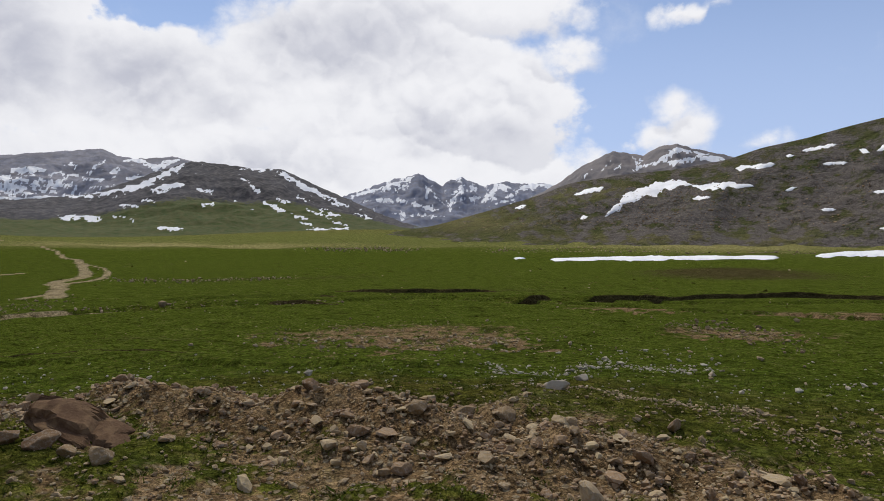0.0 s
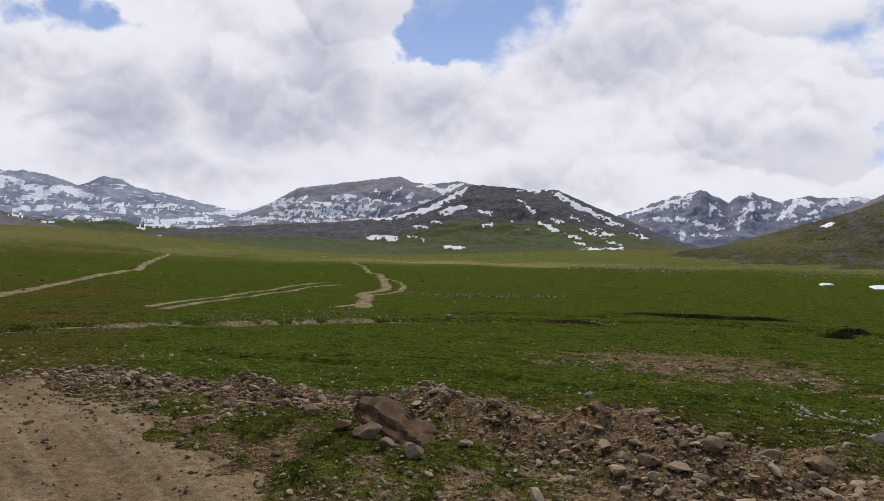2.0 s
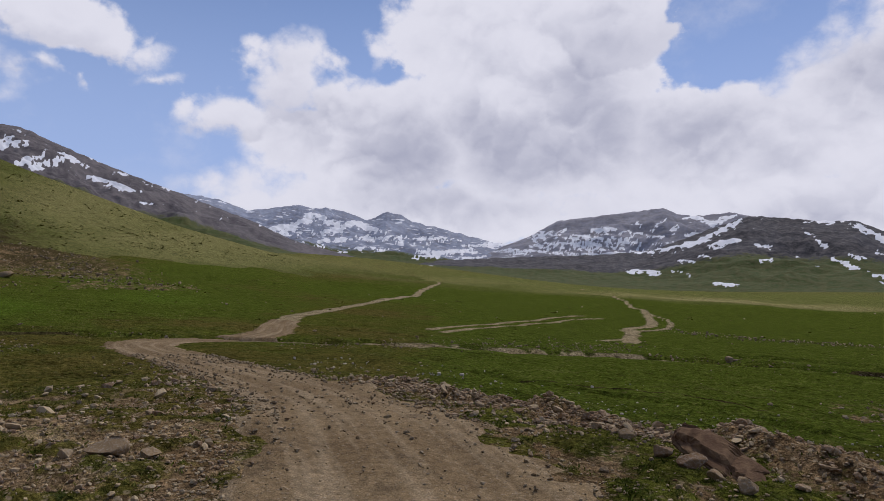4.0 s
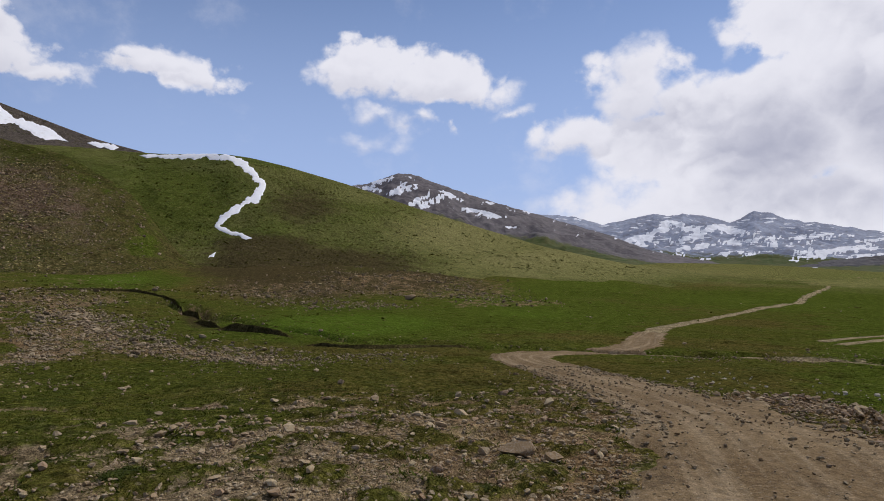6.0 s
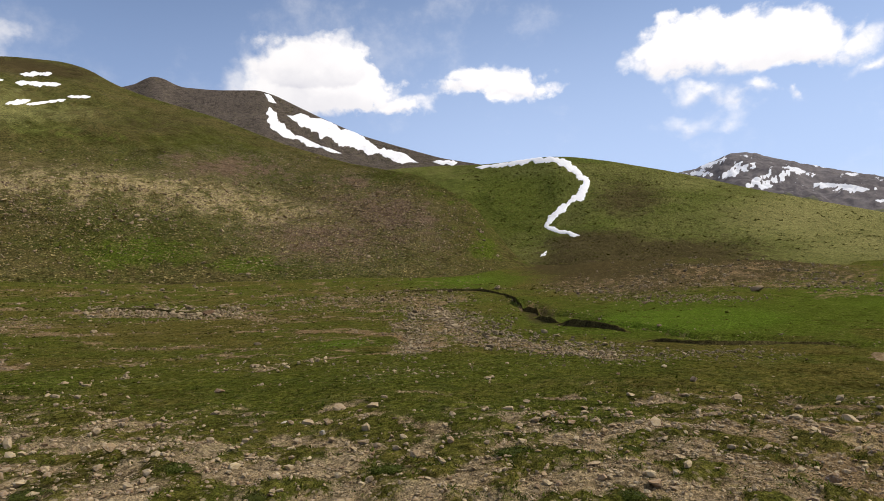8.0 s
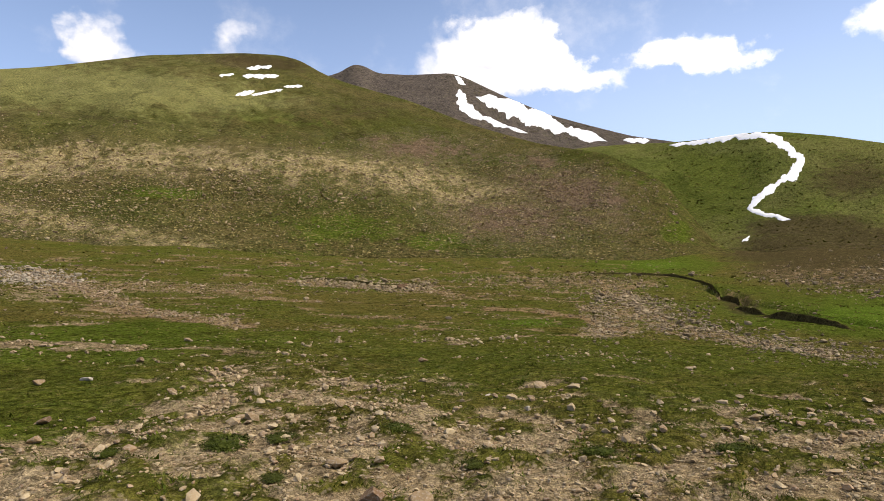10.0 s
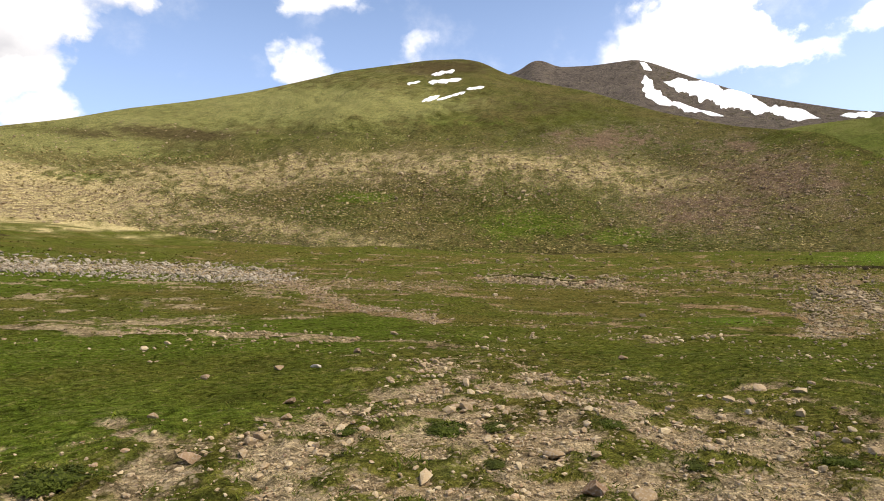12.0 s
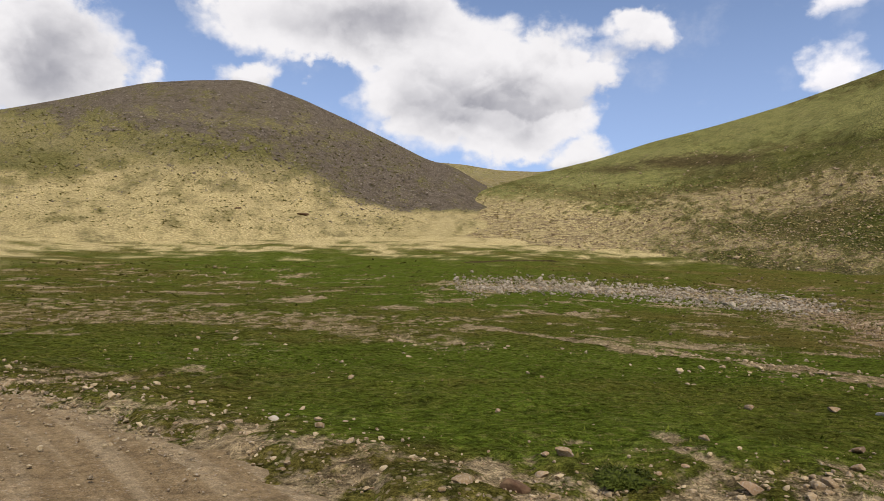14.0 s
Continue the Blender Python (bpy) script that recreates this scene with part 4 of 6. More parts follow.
rng = np.random.default_rng(78)
GULLIES_FLAT += [([(a, e), (a - w, e + 0.06 * w)], t) for a, e, w, t in zip(rng.uniform(28, 43, 60), rng.uniform(2.2, 4.9, 60), rng.uniform(0.5, 3.0, 60), rng.uniform(0.06, 0.17, 60))]
# haze is put into the rock colour of the far peaks
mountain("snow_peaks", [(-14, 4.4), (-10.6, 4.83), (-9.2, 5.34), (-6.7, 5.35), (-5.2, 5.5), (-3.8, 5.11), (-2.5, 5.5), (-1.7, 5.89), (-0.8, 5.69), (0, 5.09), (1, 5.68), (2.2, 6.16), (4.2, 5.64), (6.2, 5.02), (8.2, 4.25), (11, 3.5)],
         [(-14, 3800), (11, 3800)], 2600, rock_and_snow("hazed far peak rock", (0.25, 0.27, 0.34), (0.17, 0.185, 0.24), 2.0, 0.8, 35), "distant jagged snow-covered mountain peaks", 0.30, 420, 1.1, 0.08, 110, 0.16, 5, rocky(0.47, 0.02, 0.06, GULLIES_PEAKS, 0.25, reach=0.05))
# rock lightened and blued for the haze in front of it
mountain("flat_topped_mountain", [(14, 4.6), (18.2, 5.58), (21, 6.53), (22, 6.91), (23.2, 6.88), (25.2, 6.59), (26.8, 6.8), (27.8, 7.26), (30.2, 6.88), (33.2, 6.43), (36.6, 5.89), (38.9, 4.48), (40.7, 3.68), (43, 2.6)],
         [(14, 3200), (43, 3200)], 1900, rock_and_snow("hazed banded rock", (0.32, 0.32, 0.36), (0.21, 0.21, 0.24), 1.6, 4.5), "flat-topped grey mountain banded with snow", 0.20, 330, 1.2, 0.085, 140, 0.08, 9, rocky(0.34, 0.24, 0.1, GULLIES_FLAT, 0.31))
rng = np.random.default_rng(77)
BANDS = [([(a, e), (a - w, e + 0.1 * w)], t) for a, e, w, t in zip(rng.uniform(41, 62, 46), rng.uniform(1.3, 3.9, 46), rng.uniform(0.6, 3.2, 46), rng.uniform(0.10, 0.26, 46))]
BANDS += [([(60.5, 3.6), (58.0, 5.2), (56.0, 4.6)], 0.9, 0.5), ([(57.5, 3.6), (54.5, 4.8), (52.0, 4.2)], 0.6), ([(62.5, 3.4), (60, 4.2)], 0.6)]
# bluish rock tone stands in for distance haze
mountain("hazy_ridge", [(37, 3.4), (39.3, 3.74), (42.1, 3.76), (44.3, 4.22), (46.9, 4.77), (49.3, 5.2), (50.5, 5.75), (51.6, 5.97), (53.4, 5.07), (55.2, 5.68), (57.1, 5.95), (58.1, 5.75), (59.4, 6.03), (62.1, 5.44), (63.6, 5.19), (66.1, 5.92), (68.9, 6.15), (76, 6.0)],
         [(37, 3900), (76, 3600)], 1700, rock_and_snow("hazed ridge rock", (0.33, 0.37, 0.46), (0.24, 0.27, 0.35), 1.8, 5.0), "distant ridge, bluish with haze, with broad snowfields", 0.22, 380, 1.35, 0.09, 110, 0.09, 15, rocky(0.48, 0.16, -0.05, BANDS, 0.31, reach=0.2))
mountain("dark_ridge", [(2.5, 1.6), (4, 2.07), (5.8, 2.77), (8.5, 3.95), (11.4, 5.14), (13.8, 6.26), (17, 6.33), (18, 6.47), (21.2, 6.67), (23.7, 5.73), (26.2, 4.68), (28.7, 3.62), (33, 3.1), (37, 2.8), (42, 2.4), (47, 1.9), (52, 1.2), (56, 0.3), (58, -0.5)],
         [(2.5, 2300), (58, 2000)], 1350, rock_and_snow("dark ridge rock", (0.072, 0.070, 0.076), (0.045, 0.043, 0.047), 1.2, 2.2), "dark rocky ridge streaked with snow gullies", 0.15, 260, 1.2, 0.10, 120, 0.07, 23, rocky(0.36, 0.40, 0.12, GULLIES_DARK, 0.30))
mountain("grey_peak", [(-40, 6.0), (-32, 6.2), (-26.2, 6.52), (-24, 7.21), (-21.6, 7.86), (-19.9, 8.4), (-18.5, 8.22), (-17.2, 7.57), (-14.7, 7.98), (-12.1, 6.75), (-9.9, 5.18), (-6, 3.2)],
         [(-40, 2200), (-6, 2200)], 1200, rock_and_snow("grey peak rock", (0.24, 0.215, 0.21), (0.16, 0.15, 0.155), 1.2, 0.8, 40), "grey rocky peak with snow near the summit", 0.26, 260, 1.15, 0.1, 100, 0.09, 31, rocky(0.36, 0.2, 0.1, GULLIES_GREY, 0.25))
mountain("brown_peak", [(50, 1.2), (54.7, 1.9), (59.6, 2.9), (63.1, 4.3), (66.1, 5.2), (69.1, 6.14), (72.1, 6.99), (75, 7.89), (77.9, 8.85), (80.3, 9.7), (81.6, 9.72), (84.3, 8.76), (86, 8.52), (88.1, 8.29), (92, 7.6), (98, 6)],
         [(50, 1700), (98, 1900)], 900, rock_and_snow("brown peak rock", (0.145, 0.130, 0.132), (0.090, 0.080, 0.085), 1.0, 1.5), "rocky brown peak with snow streaks", 0.24, 240, 1.1, 0.11, 110, 0.07, 37, rocky(0.38, 0.34, 0.22, GULLIES_BROWN, 0.30))


def paint_right(A, E, S, lumps):
    crag = fbm(A / 1.6, E / 0.7, 5, 61, 0.65)
    return {"bare": np.clip(0.50 - zone(A, E, [(-2, 1.8, 6, 1.2, 0.5)]) + zone(A, E, [(-20, 2.6, 8, 1.6, 0.45), (-31, 4, 7, 3, 0.35)]) + 0.5 * crag, 0, 1), "dry": zone(A, E, [(-3, 2, 6, 1, 0.35), (-20, 0.6, 16, 0.5, 0.3), (-12, 4.4, 6, 0.7, 0.3)]),
            "lush": 0.1 + zone(A, E, [(-4, 2, 8, 1.2, 0.3)]), "rock": np.clip(0.30 + zone(A, E, [(-20, 3.0, 8, 2.0, 0.4), (-8, 2.5, 3, 1, 0.3)]) + 0.4 * crag, 0, 1),
            "heath": np.clip(zone(A, E, [(-19, 2.2, 9, 1.3, 0.9), (-30, 2.6, 6, 2.0, 0.8), (-27, 6.0, 6, 1.2, 0.5)]) + 0.4 * crag, 0, 1)}


mountain("stony_hill", [(-48, 11), (-40, 10.4), (-34.3, 9.39), (-31.9, 8.92), (-29.3, 8.29), (-26.2, 7.75), (-23.8, 6.95), (-19.9, 6.32), (-15.4, 5.97), (-11.1, 5.32), (-8.7, 4.36), (-3.8, 2.87), (0.7, 1.6), (5, 0.9)],
         [(-48, 850), (-20, 800), (5, 1000)], 420, land("stony hillside", 5.0, 3.0, ((0.115, 0.100, 0.088), (0.165, 0.145, 0.130), (0.060, 0.052, 0.047)), 6.0, ((0.09, 0.08, 0.074), (0.27, 0.25, 0.225)), 1.0, ((0.082, 0.090, 0.038), (0.102, 0.096, 0.052))), "dark stony hillside with lingering snow patches", 0.10, 90, 1.1, 0.14, 120, 0, 43, paint_right)


def paint_shoulder(A, E, S, lumps):
    # dry and pale brighten the right-hand slope: its sunlight is put into the colour
    return {"bare": zone(A, E, [(97, 2.6, 6, 1.6, 0.3), (90, 4, 4, 3, 0.2), (89, 1.0, 11, 1.5, 0.5)]), "dry": 0.10 + zone(A, E, [(68, 2.6, 14, 1.5, 0.22), (76, 4.6, 9, 2.2, 0.20)]),
            "pale": zone(A, E, [(65, 1.8, 13, 1.8, 1.1), (75, 4.4, 8, 2.4, 1.0), (84, 7.8, 6, 1.1, 0.5), (98, 9.6, 4, 0.8, 0.4)]),
            "lush": 0.38 + zone(A, E, [(100, 7, 4, 3, 0.5), (98.5, 8.5, 3, 1.5, 0.4)]), "rock": 0.12 + zone(A, E, [(95, 3, 8, 1.5, 0.3)]),
            "heath": zone(A, E, [(90, 6.8, 4.0, 2.4, 0.75), (89, 1.8, 10, 1.5, 1.3), (93, 3.2, 6, 1.2, 1.1), (80, 4.6, 6, 1.4, 0.35)]) + 0.15 * lumps}


mountain("green_shoulder", [(46, 0.2), (52.6, 0.6), (57.1, 1.22), (61.9, 1.83), (68.8, 3.35), (73.8, 4.86), (79.8, 6.65), (83.7, 7.95), (86.6, 8.82), (91.3, 10.02), (94.4, 10.6), (96.6, 10.75), (100.6, 10.44), (103, 10.35), (106, 10.4), (109, 10.3), (113, 10.0), (118, 9)],
         [(46, 420), (75, 400), (96, 430), (105, 520), (118, 560)], [(46, 300), (70, 240), (95, 230), (118, 260)], SMOOTH_HILL, "smooth green hill shoulder with a snow gully", 0.07, 85, 1.12, 0.2, 110, 0, 51, paint_shoulder)


def paint_dark(A, E, S, lumps):
    return {"bare": 0.85 + 0.15 * lumps, "dry": 0 * A, "lush": 0 * A, "rock": 0.15 + 0 * A}


mountain("dark_summit", [(98, 9.0), (102.4, 10.4), (105.9, 11.08), (109.9, 12.25), (112.9, 13.15), (116.8, 14.8), (120.2, 16.34), (121.6, 16.74), (125.3, 16.54), (128, 16.6), (129.5, 17.25), (130.4, 17.22), (131.2, 16.6), (133, 16.0), (140, 14)],
         [(98, 800), (120, 950), (140, 950)], 560, land("bare summit", 5.0, 3.0, ((0.088, 0.072, 0.06), (0.115, 0.096, 0.08), (0.065, 0.053, 0.045))), "bare brown summit with a long snowfield", 0.06, 140, 1.0, 0.14, 90, 0, 57, paint_dark)


def band(A, E, line, half):
    """1 along a line of (azimuth, elevation), fading past half degrees."""
    d, _ = line_distance(A * 0.3, E, [(p * 0.3, q) for p, q in line], 8.0)
    return np.exp(-(d / half) ** 3)


def paint_long(A, E, S, lumps):
    far, fine = fbm(A / 2.2, E / 0.9, 4, 66, 0.6), fbm(A / 0.8, E / 0.28, 4, 67, 0.65)
    # bands of dry grass and pale stones, with a sun patch put into the straw colour
    gold = band(A, E + 0.5 * far, [(178, 4.4), (170, 5.2), (160, 7.0), (150, 8.3), (142, 8.7), (133, 8.6), (126, 7.9), (120, 6.6)], 1.6)
    gold = np.maximum(gold, 0.8 * band(A, E + 0.4 * far, [(172, 4.2), (158, 4.0), (152, 3.0), (144, 1.6)], 0.9))
    gold = np.maximum(gold, 1.35 * smooth(A, 156, 172) * (1 - smooth(E + 0.5 * far, 6.4, 8.8)))
    gold = np.clip(gold * (0.62 + 0.16 * smooth(A, 138, 160) + 0.55 * fine + 0.35 * far), 0, 0.9)
    brown = zone(A, E, [(110, 6.5, 7, 3.2, 0.8), (117, 4.0, 8, 2.6, 0.7), (124, 10.2, 7, 1.8, 0.65), (114, 9.2, 5, 1.4, 0.6), (150, 1.4, 12, 0.9, 0.45)]) + 0.25 * far
    rim = smooth(A - np.interp(E, [0.8, 2, 4.6, 7.2, 9.66, 10.7, 12.4], [97, 99.5, 101.5, 103.5, 108, 110, 112]) + 1.2 * far, 0.6, 6.5)
    brown, gold = brown * rim, gold * rim
    green = zone(A, E, [(131, 3.2, 6, 1.6, 1.0), (123, 2.2, 5, 1.0, 0.8), (145.5, 5.8, 3.5, 0.55, 1.1), (102.5, 3, 2, 2, 0.7), (137, 12.4, 14, 0.8, 0.5), (168, 6.9, 5, 0.5, 0.8), (160, 8.9, 7, 0.5, 0.5), (135, 1.0, 6, 0.5, 0.6)])
    green = np.maximum(green, 0.42 * (1 - rim)) + 0.2 * fine
    # upper slope paled in the turf colour for sun patch and haze
    lit_slope = zone(A, E, [(148, 13.8, 12, 1.1, 0.75), (153, 13.0, 6, 1.0, 0.6), (168, 9.2, 6, 0.7, 0.8), (166, 11.3, 6, 0.5, 0.55), (176, 8.0, 5, 0.8, 0.6)]) * (1 + 0.5 * far)
    heath = zone(A, E, [(161, 10.7, 6, 0.7, 1.0), (167, 10.2, 4, 0.5, 0.7), (138, 16.9, 6, 0.8, 0.9), (150, 11.3, 7, 0.4, 0.55), (130, 13.5, 7, 1.2, 0.5), (116, 7.6, 7, 1.8, 0.5), (152, 2.0, 6, 0.7, 0.5), (122, 6.0, 5, 1.0, 0.4)]) * rim + 0.2 * fine * rim
    return {"bare": np.clip(np.maximum(brown, gold * 0.3 + 0.25) - 0.4 * green, 0, 1), "dry": np.clip(0.24 * smooth(A, 158, 174) * (1 - smooth(E + 0.6 * far, 6.4, 8.6)) + 0.72 * gold + 0.10 * rim + 0.10 * lit_slope - 0.45 * green, 0, 1), "lush": green, "pale": np.clip(0.95 * lit_slope + 0.35 * smooth(A, 126, 146) * smooth(E, 8.8, 11.5) + 0.3 * smooth(A, 150, 165) + 0.2 * fine, 0, 1) * rim,
            "rock": np.clip(np.maximum(0.7 * gold, brown + 0.25) - 0.3 * green, 0, 1), "heath": np.clip(heath, 0, 1)}


mountain("long_green_hill", [(97, 0.8), (99.5, 2.0), (101.5, 4.6), (103.5, 7.2), (108, 9.66), (114, 10.74), (119.8, 12.4), (125.3, 14.4), (131, 15.75), (133, 16.4), (134.8, 17.3), (136.5, 17.6), (139.6, 17.5), (143, 17.07), (147, 16.5), (150.6, 15.55), (154.6, 14.5), (159.5, 13.4), (164.4, 12.4), (169, 11.1), (173, 10.2), (178, 8.8), (184, 6.5)],
         [(97, 235), (103.5, 300), (114, 380), (125, 500), (136, 620), (150, 600), (170, 580), (184, 420)], [(97, 205), (115, 190), (150, 170), (184, 230)], HILL, "long green hillside strewn with stones and dry grass", 0.05, 75, 1.05, 0.19, 140, 0, 63, paint_long)


def paint_scree(A, E, S, lumps):
    far = fbm(A / 2.0, E / 1.2, 4, 69, 0.6)
    edge = np.interp(E, [6.5, 7.5, 10.2, 12.4], [187, 191, 195.5, 197.5])
    # spur and foot: dry grass, the sun patch on it put into the straw
    spur = smooth(A - edge + 1.6 * far, -2.4, 2.6) * (1 - smooth(E + 1.2 * far, 8.6, 12.6))
    lit = np.maximum(spur, 1 - smooth(E + 0.3 * far, 6.2, 6.9))
    return {"bare": np.clip(0.75 - 0.75 * lit + 0.2 * far - 0.35 * zone(A, E, [(212, 11.2, 14, 1.2, 1), (200, 13.2, 10, 0.7, 0.6)]), 0, 1), "dry": np.clip(lit * (0.80 - 0.10 * np.clip(E - 6.8, 0, 5) + 0.4 * far) + 0.3 * zone(A, E, [(212, 11.2, 14, 1.0, 1), (196, 13.2, 10, 0.7, 0.7)]) - zone(A, E, [(215, 8.5, 4, 1.2, 0.6), (203, 11, 8, 0.6, 0.4)]), 0, 1), "lush": zone(A, E, [(214, 12, 8, 1.5, 0.3)]) * (1 - lit),
            "rock": np.clip(0.25 + zone(A, E, [(188, 9, 4, 3, 0.6)]) + 0.3 * far, 0, 1)}


mountain("scree_mountain", [(178.5, 8.8), (181.7, 10.6), (183.7, 10.98), (186.7, 12.35), (190.8, 14.09), (194.8, 15.57), (197.7, 16.38), (200, 16.73), (204.1, 16.21), (207.5, 15.56), (209.9, 14.73), (213.7, 13.29), (217.2, 12.02), (224, 10), (236, 7)],
         [(178.5, 560), (236, 560)], 250, land("scree slope", 4.5, 3.0, ((0.105, 0.084, 0.062), (0.150, 0.124, 0.094), (0.055, 0.044, 0.034)), 8.0, ((0.10, 0.08, 0.062), (0.22, 0.18, 0.14)), 0.6, ((0.150, 0.135, 0.050), (0.19, 0.165, 0.078))), "rounded mountain of grey scree and dry grass", 0.07, 80, 0.95, 0.19, 110, 0, 71, paint_scree)
mountain("saddle", [(160, 9), (168.8, 10.5), (171.7, 10.25), (174.1, 10.11), (177.6, 10.25), (180.6, 10.7), (183.7, 10.9), (190, 10.5)],
         [(160, 760), (190, 760)], 330, land("saddle scree", 5.0, 3.0, ((0.15, 0.125, 0.095), (0.20, 0.17, 0.13), (0.10, 0.085, 0.065))), "pale stony saddle between two mountains", 0.04, 90, 1.1, 0.12, 90, 0, 77,
         lambda A, E, S, lumps: {"bare": 0.45 + 0 * A, "dry": 0.55 + 0 * A, "lush": 0 * A, "rock": 0.5 + 0 * A})


# ---- lying snow ----
def on_hill(name, az, el):
    """Where the line of sight meets a hill."""
    haz, R, Z = RANGES[name]
    E = np.maximum.accumulate(np.degrees(np.arctan2(Z - EYE, R)), axis=0)
    out = []
    for a, e in zip(np.ravel(az), np.ravel(el)):
        f = np.clip((a - haz[0]) / (haz[1] - haz[0]), 0, len(haz) - 1.001)
        j, w = int(f), f - int(f)
        r = (1 - w) * np.interp(e, E[:, j], R[:, j]) + w * np.interp(e, E[:, j + 1], R[:, j + 1])
        z = (1 - w) * np.interp(e, E[:, j], Z[:, j]) + w * np.interp(e, E[:, j + 1], Z[:, j + 1])
        out.append((*plan(a, r), z))
    return np.array(out).reshape(*np.shape(az), 3)


def below_crest(name, az, el, by=0.25):
    """True where a line of sight meets the hill well under its crest."""
    haz, R, Z = RANGES[name]
    return el < np.interp(az, haz, np.degrees(np.arctan2(Z - EYE, R)).max(axis=0)) - by


def on_plain(az, el):
    r = 12 * 1.035 ** np.arange(110)
    A, R = np.meshgrid(np.ravel(az), r)
    Z = ground(*plan(A, R))
    E = np.maximum.accumulate(np.degrees(np.arctan2(Z - EYE, R)), axis=0)
    out = []
    for k, (a, e) in enumerate(zip(np.ravel(az), np.ravel(el))):
        rr = np.interp(e, E[:, k], r)
        x, y = plan(a, rr)
        out.append((x, y, np.interp(rr, r, Z[:, k])))
    return np.array(out).reshape(*np.shape(az), 3)


def snow_patch(hill, line, *widths, thick=0.0009, label="patch of old snow lying on the hillside", seed=1):
    """A sheet of old snow draped along a line of (azimuth, elevation), widths in degrees."""
    pts = np.array(rounded(line, 2), float)
    run = np.concatenate([[0], np.cumsum(np.hypot(*np.diff(pts, axis=0).T))])
    n = max(24, int(run[-1] / (0.05 if hill else 0.09)))
    s = np.linspace(0, run[-1], n)
    a, e = np.interp(s, run, pts[:, 0]), np.interp(s, run, pts[:, 1])
    ta, te = np.gradient(a), np.gradient(e)
    ln = np.hypot(ta, te) + 1e-9
    w = np.interp(s / run[-1], np.linspace(0, 1, len(widths)), widths) / 2
    end = np.clip(np.minimum(s, run[-1] - s) / max(2.2 * w.mean(), 0.1), 0.02, 1) ** 0.8
    f = (0.28 if hill else 0.05) / max(w.mean(), 0.06)
    u = np.linspace(-1, 1, 9)
    up = w * end * (1 + 0.85 * fbm(s * f, s * 0 + seed, 5, seed, 0.6)).clip(0.1)
    low = w * end * (1 + 0.85 * fbm(s * f * 0.8, s * 0 - seed, 5, seed + 5, 0.6)).clip(0.1)
    side = np.where(u[None, :] > 0, up[:, None], low[:, None]) * u[None, :]
    AZ, EL = a[:, None] - te[:, None] / ln[:, None] * side, e[:, None] + ta[:, None] / ln[:, None] * side
    P = on_hill(hill, AZ, EL) if hill else on_plain(AZ, EL)
    R = np.hypot(P[..., 0] - CX, P[..., 1] - CY)
    rise = thick * R * (1 - 1.25 * np.abs(u[None, :]) ** 3) * (0.4 + 0.6 * end[:, None])
    P[..., 2] += rise
    # draw the sheet a little towards the open side so that it lies proud of the slope
    pull = 1 - thick * 0.6 * (1 - np.abs(u[None, :]) ** 3)
    P[..., 0], P[..., 1] = CX + (P[..., 0] - CX) * pull, CY + (P[..., 1] - CY) * pull
    ob = mesh_from("snow_patch", P.reshape(-1, 3), grid_faces(n, 9), SNOW)
    return tagged(ob, label, "snow patch", "snow patches", "")


GULLY = ([(102.9, 10.12), (99.8, 10.29), (96.6, 10.60), (95.0, 10.24), (93.5, 8.73), (93.1, 7.82), (95.6, 6.07), (96.9, 5.01), (96.6, 4.43), (94.0, 3.77)], 0.7)
snow_patch("green_shoulder", GULLY[0], 0.24, 0.42, 0.6, 0.72, 0.46, 0.36,
           label="winding ribbon of old snow filling a hillside gully", seed=2)
snow_patch("green_shoulder", [(97.5, 2.08), (96.9, 2.55)], 0.40, seed=3)
snow_patch("dark_summit", [(106.6, 10.75), (104.4, 10.6)], 0.4, seed=4)
LONG = "long snowfield below the bare brown summit"
for k, (line, *w) in enumerate([([(121.2, 16.5), (120.2, 15.74)], 0.58, 0.97), ([(120.8, 15.40), (120.4, 13.78), (117.9, 12.6), (114.7, 11.6)], 1.15, 0.5, 0.2),
                                ([(119.3, 14.75), (116.8, 14.09), (113.9, 12.77), (111.0, 11.68), (107.9, 10.7)], 0.68, 1.55, 1.1, 0.39)]):
    snow_patch("dark_summit", line, *w, label=LONG, seed=5 + k)
for k, (line, w) in enumerate([([(141.5, 15.53), (140.3, 15.76)], 0.29), ([(139.3, 16.31), (137.2, 16.65)], 0.44), ([(139.6, 15.68), (136.6, 15.93)], 0.53), ([(136.2, 15.08), (134.6, 15.24)], 0.34),
                               ([(140.2, 14.07), (138.6, 14.56)], 0.53), ([(138.9, 14.20), (136.3, 14.85)], 0.29)]):
    snow_patch("long_green_hill", line, w * 0.62, label="small patch of snow near the hilltop", seed=11 + k)
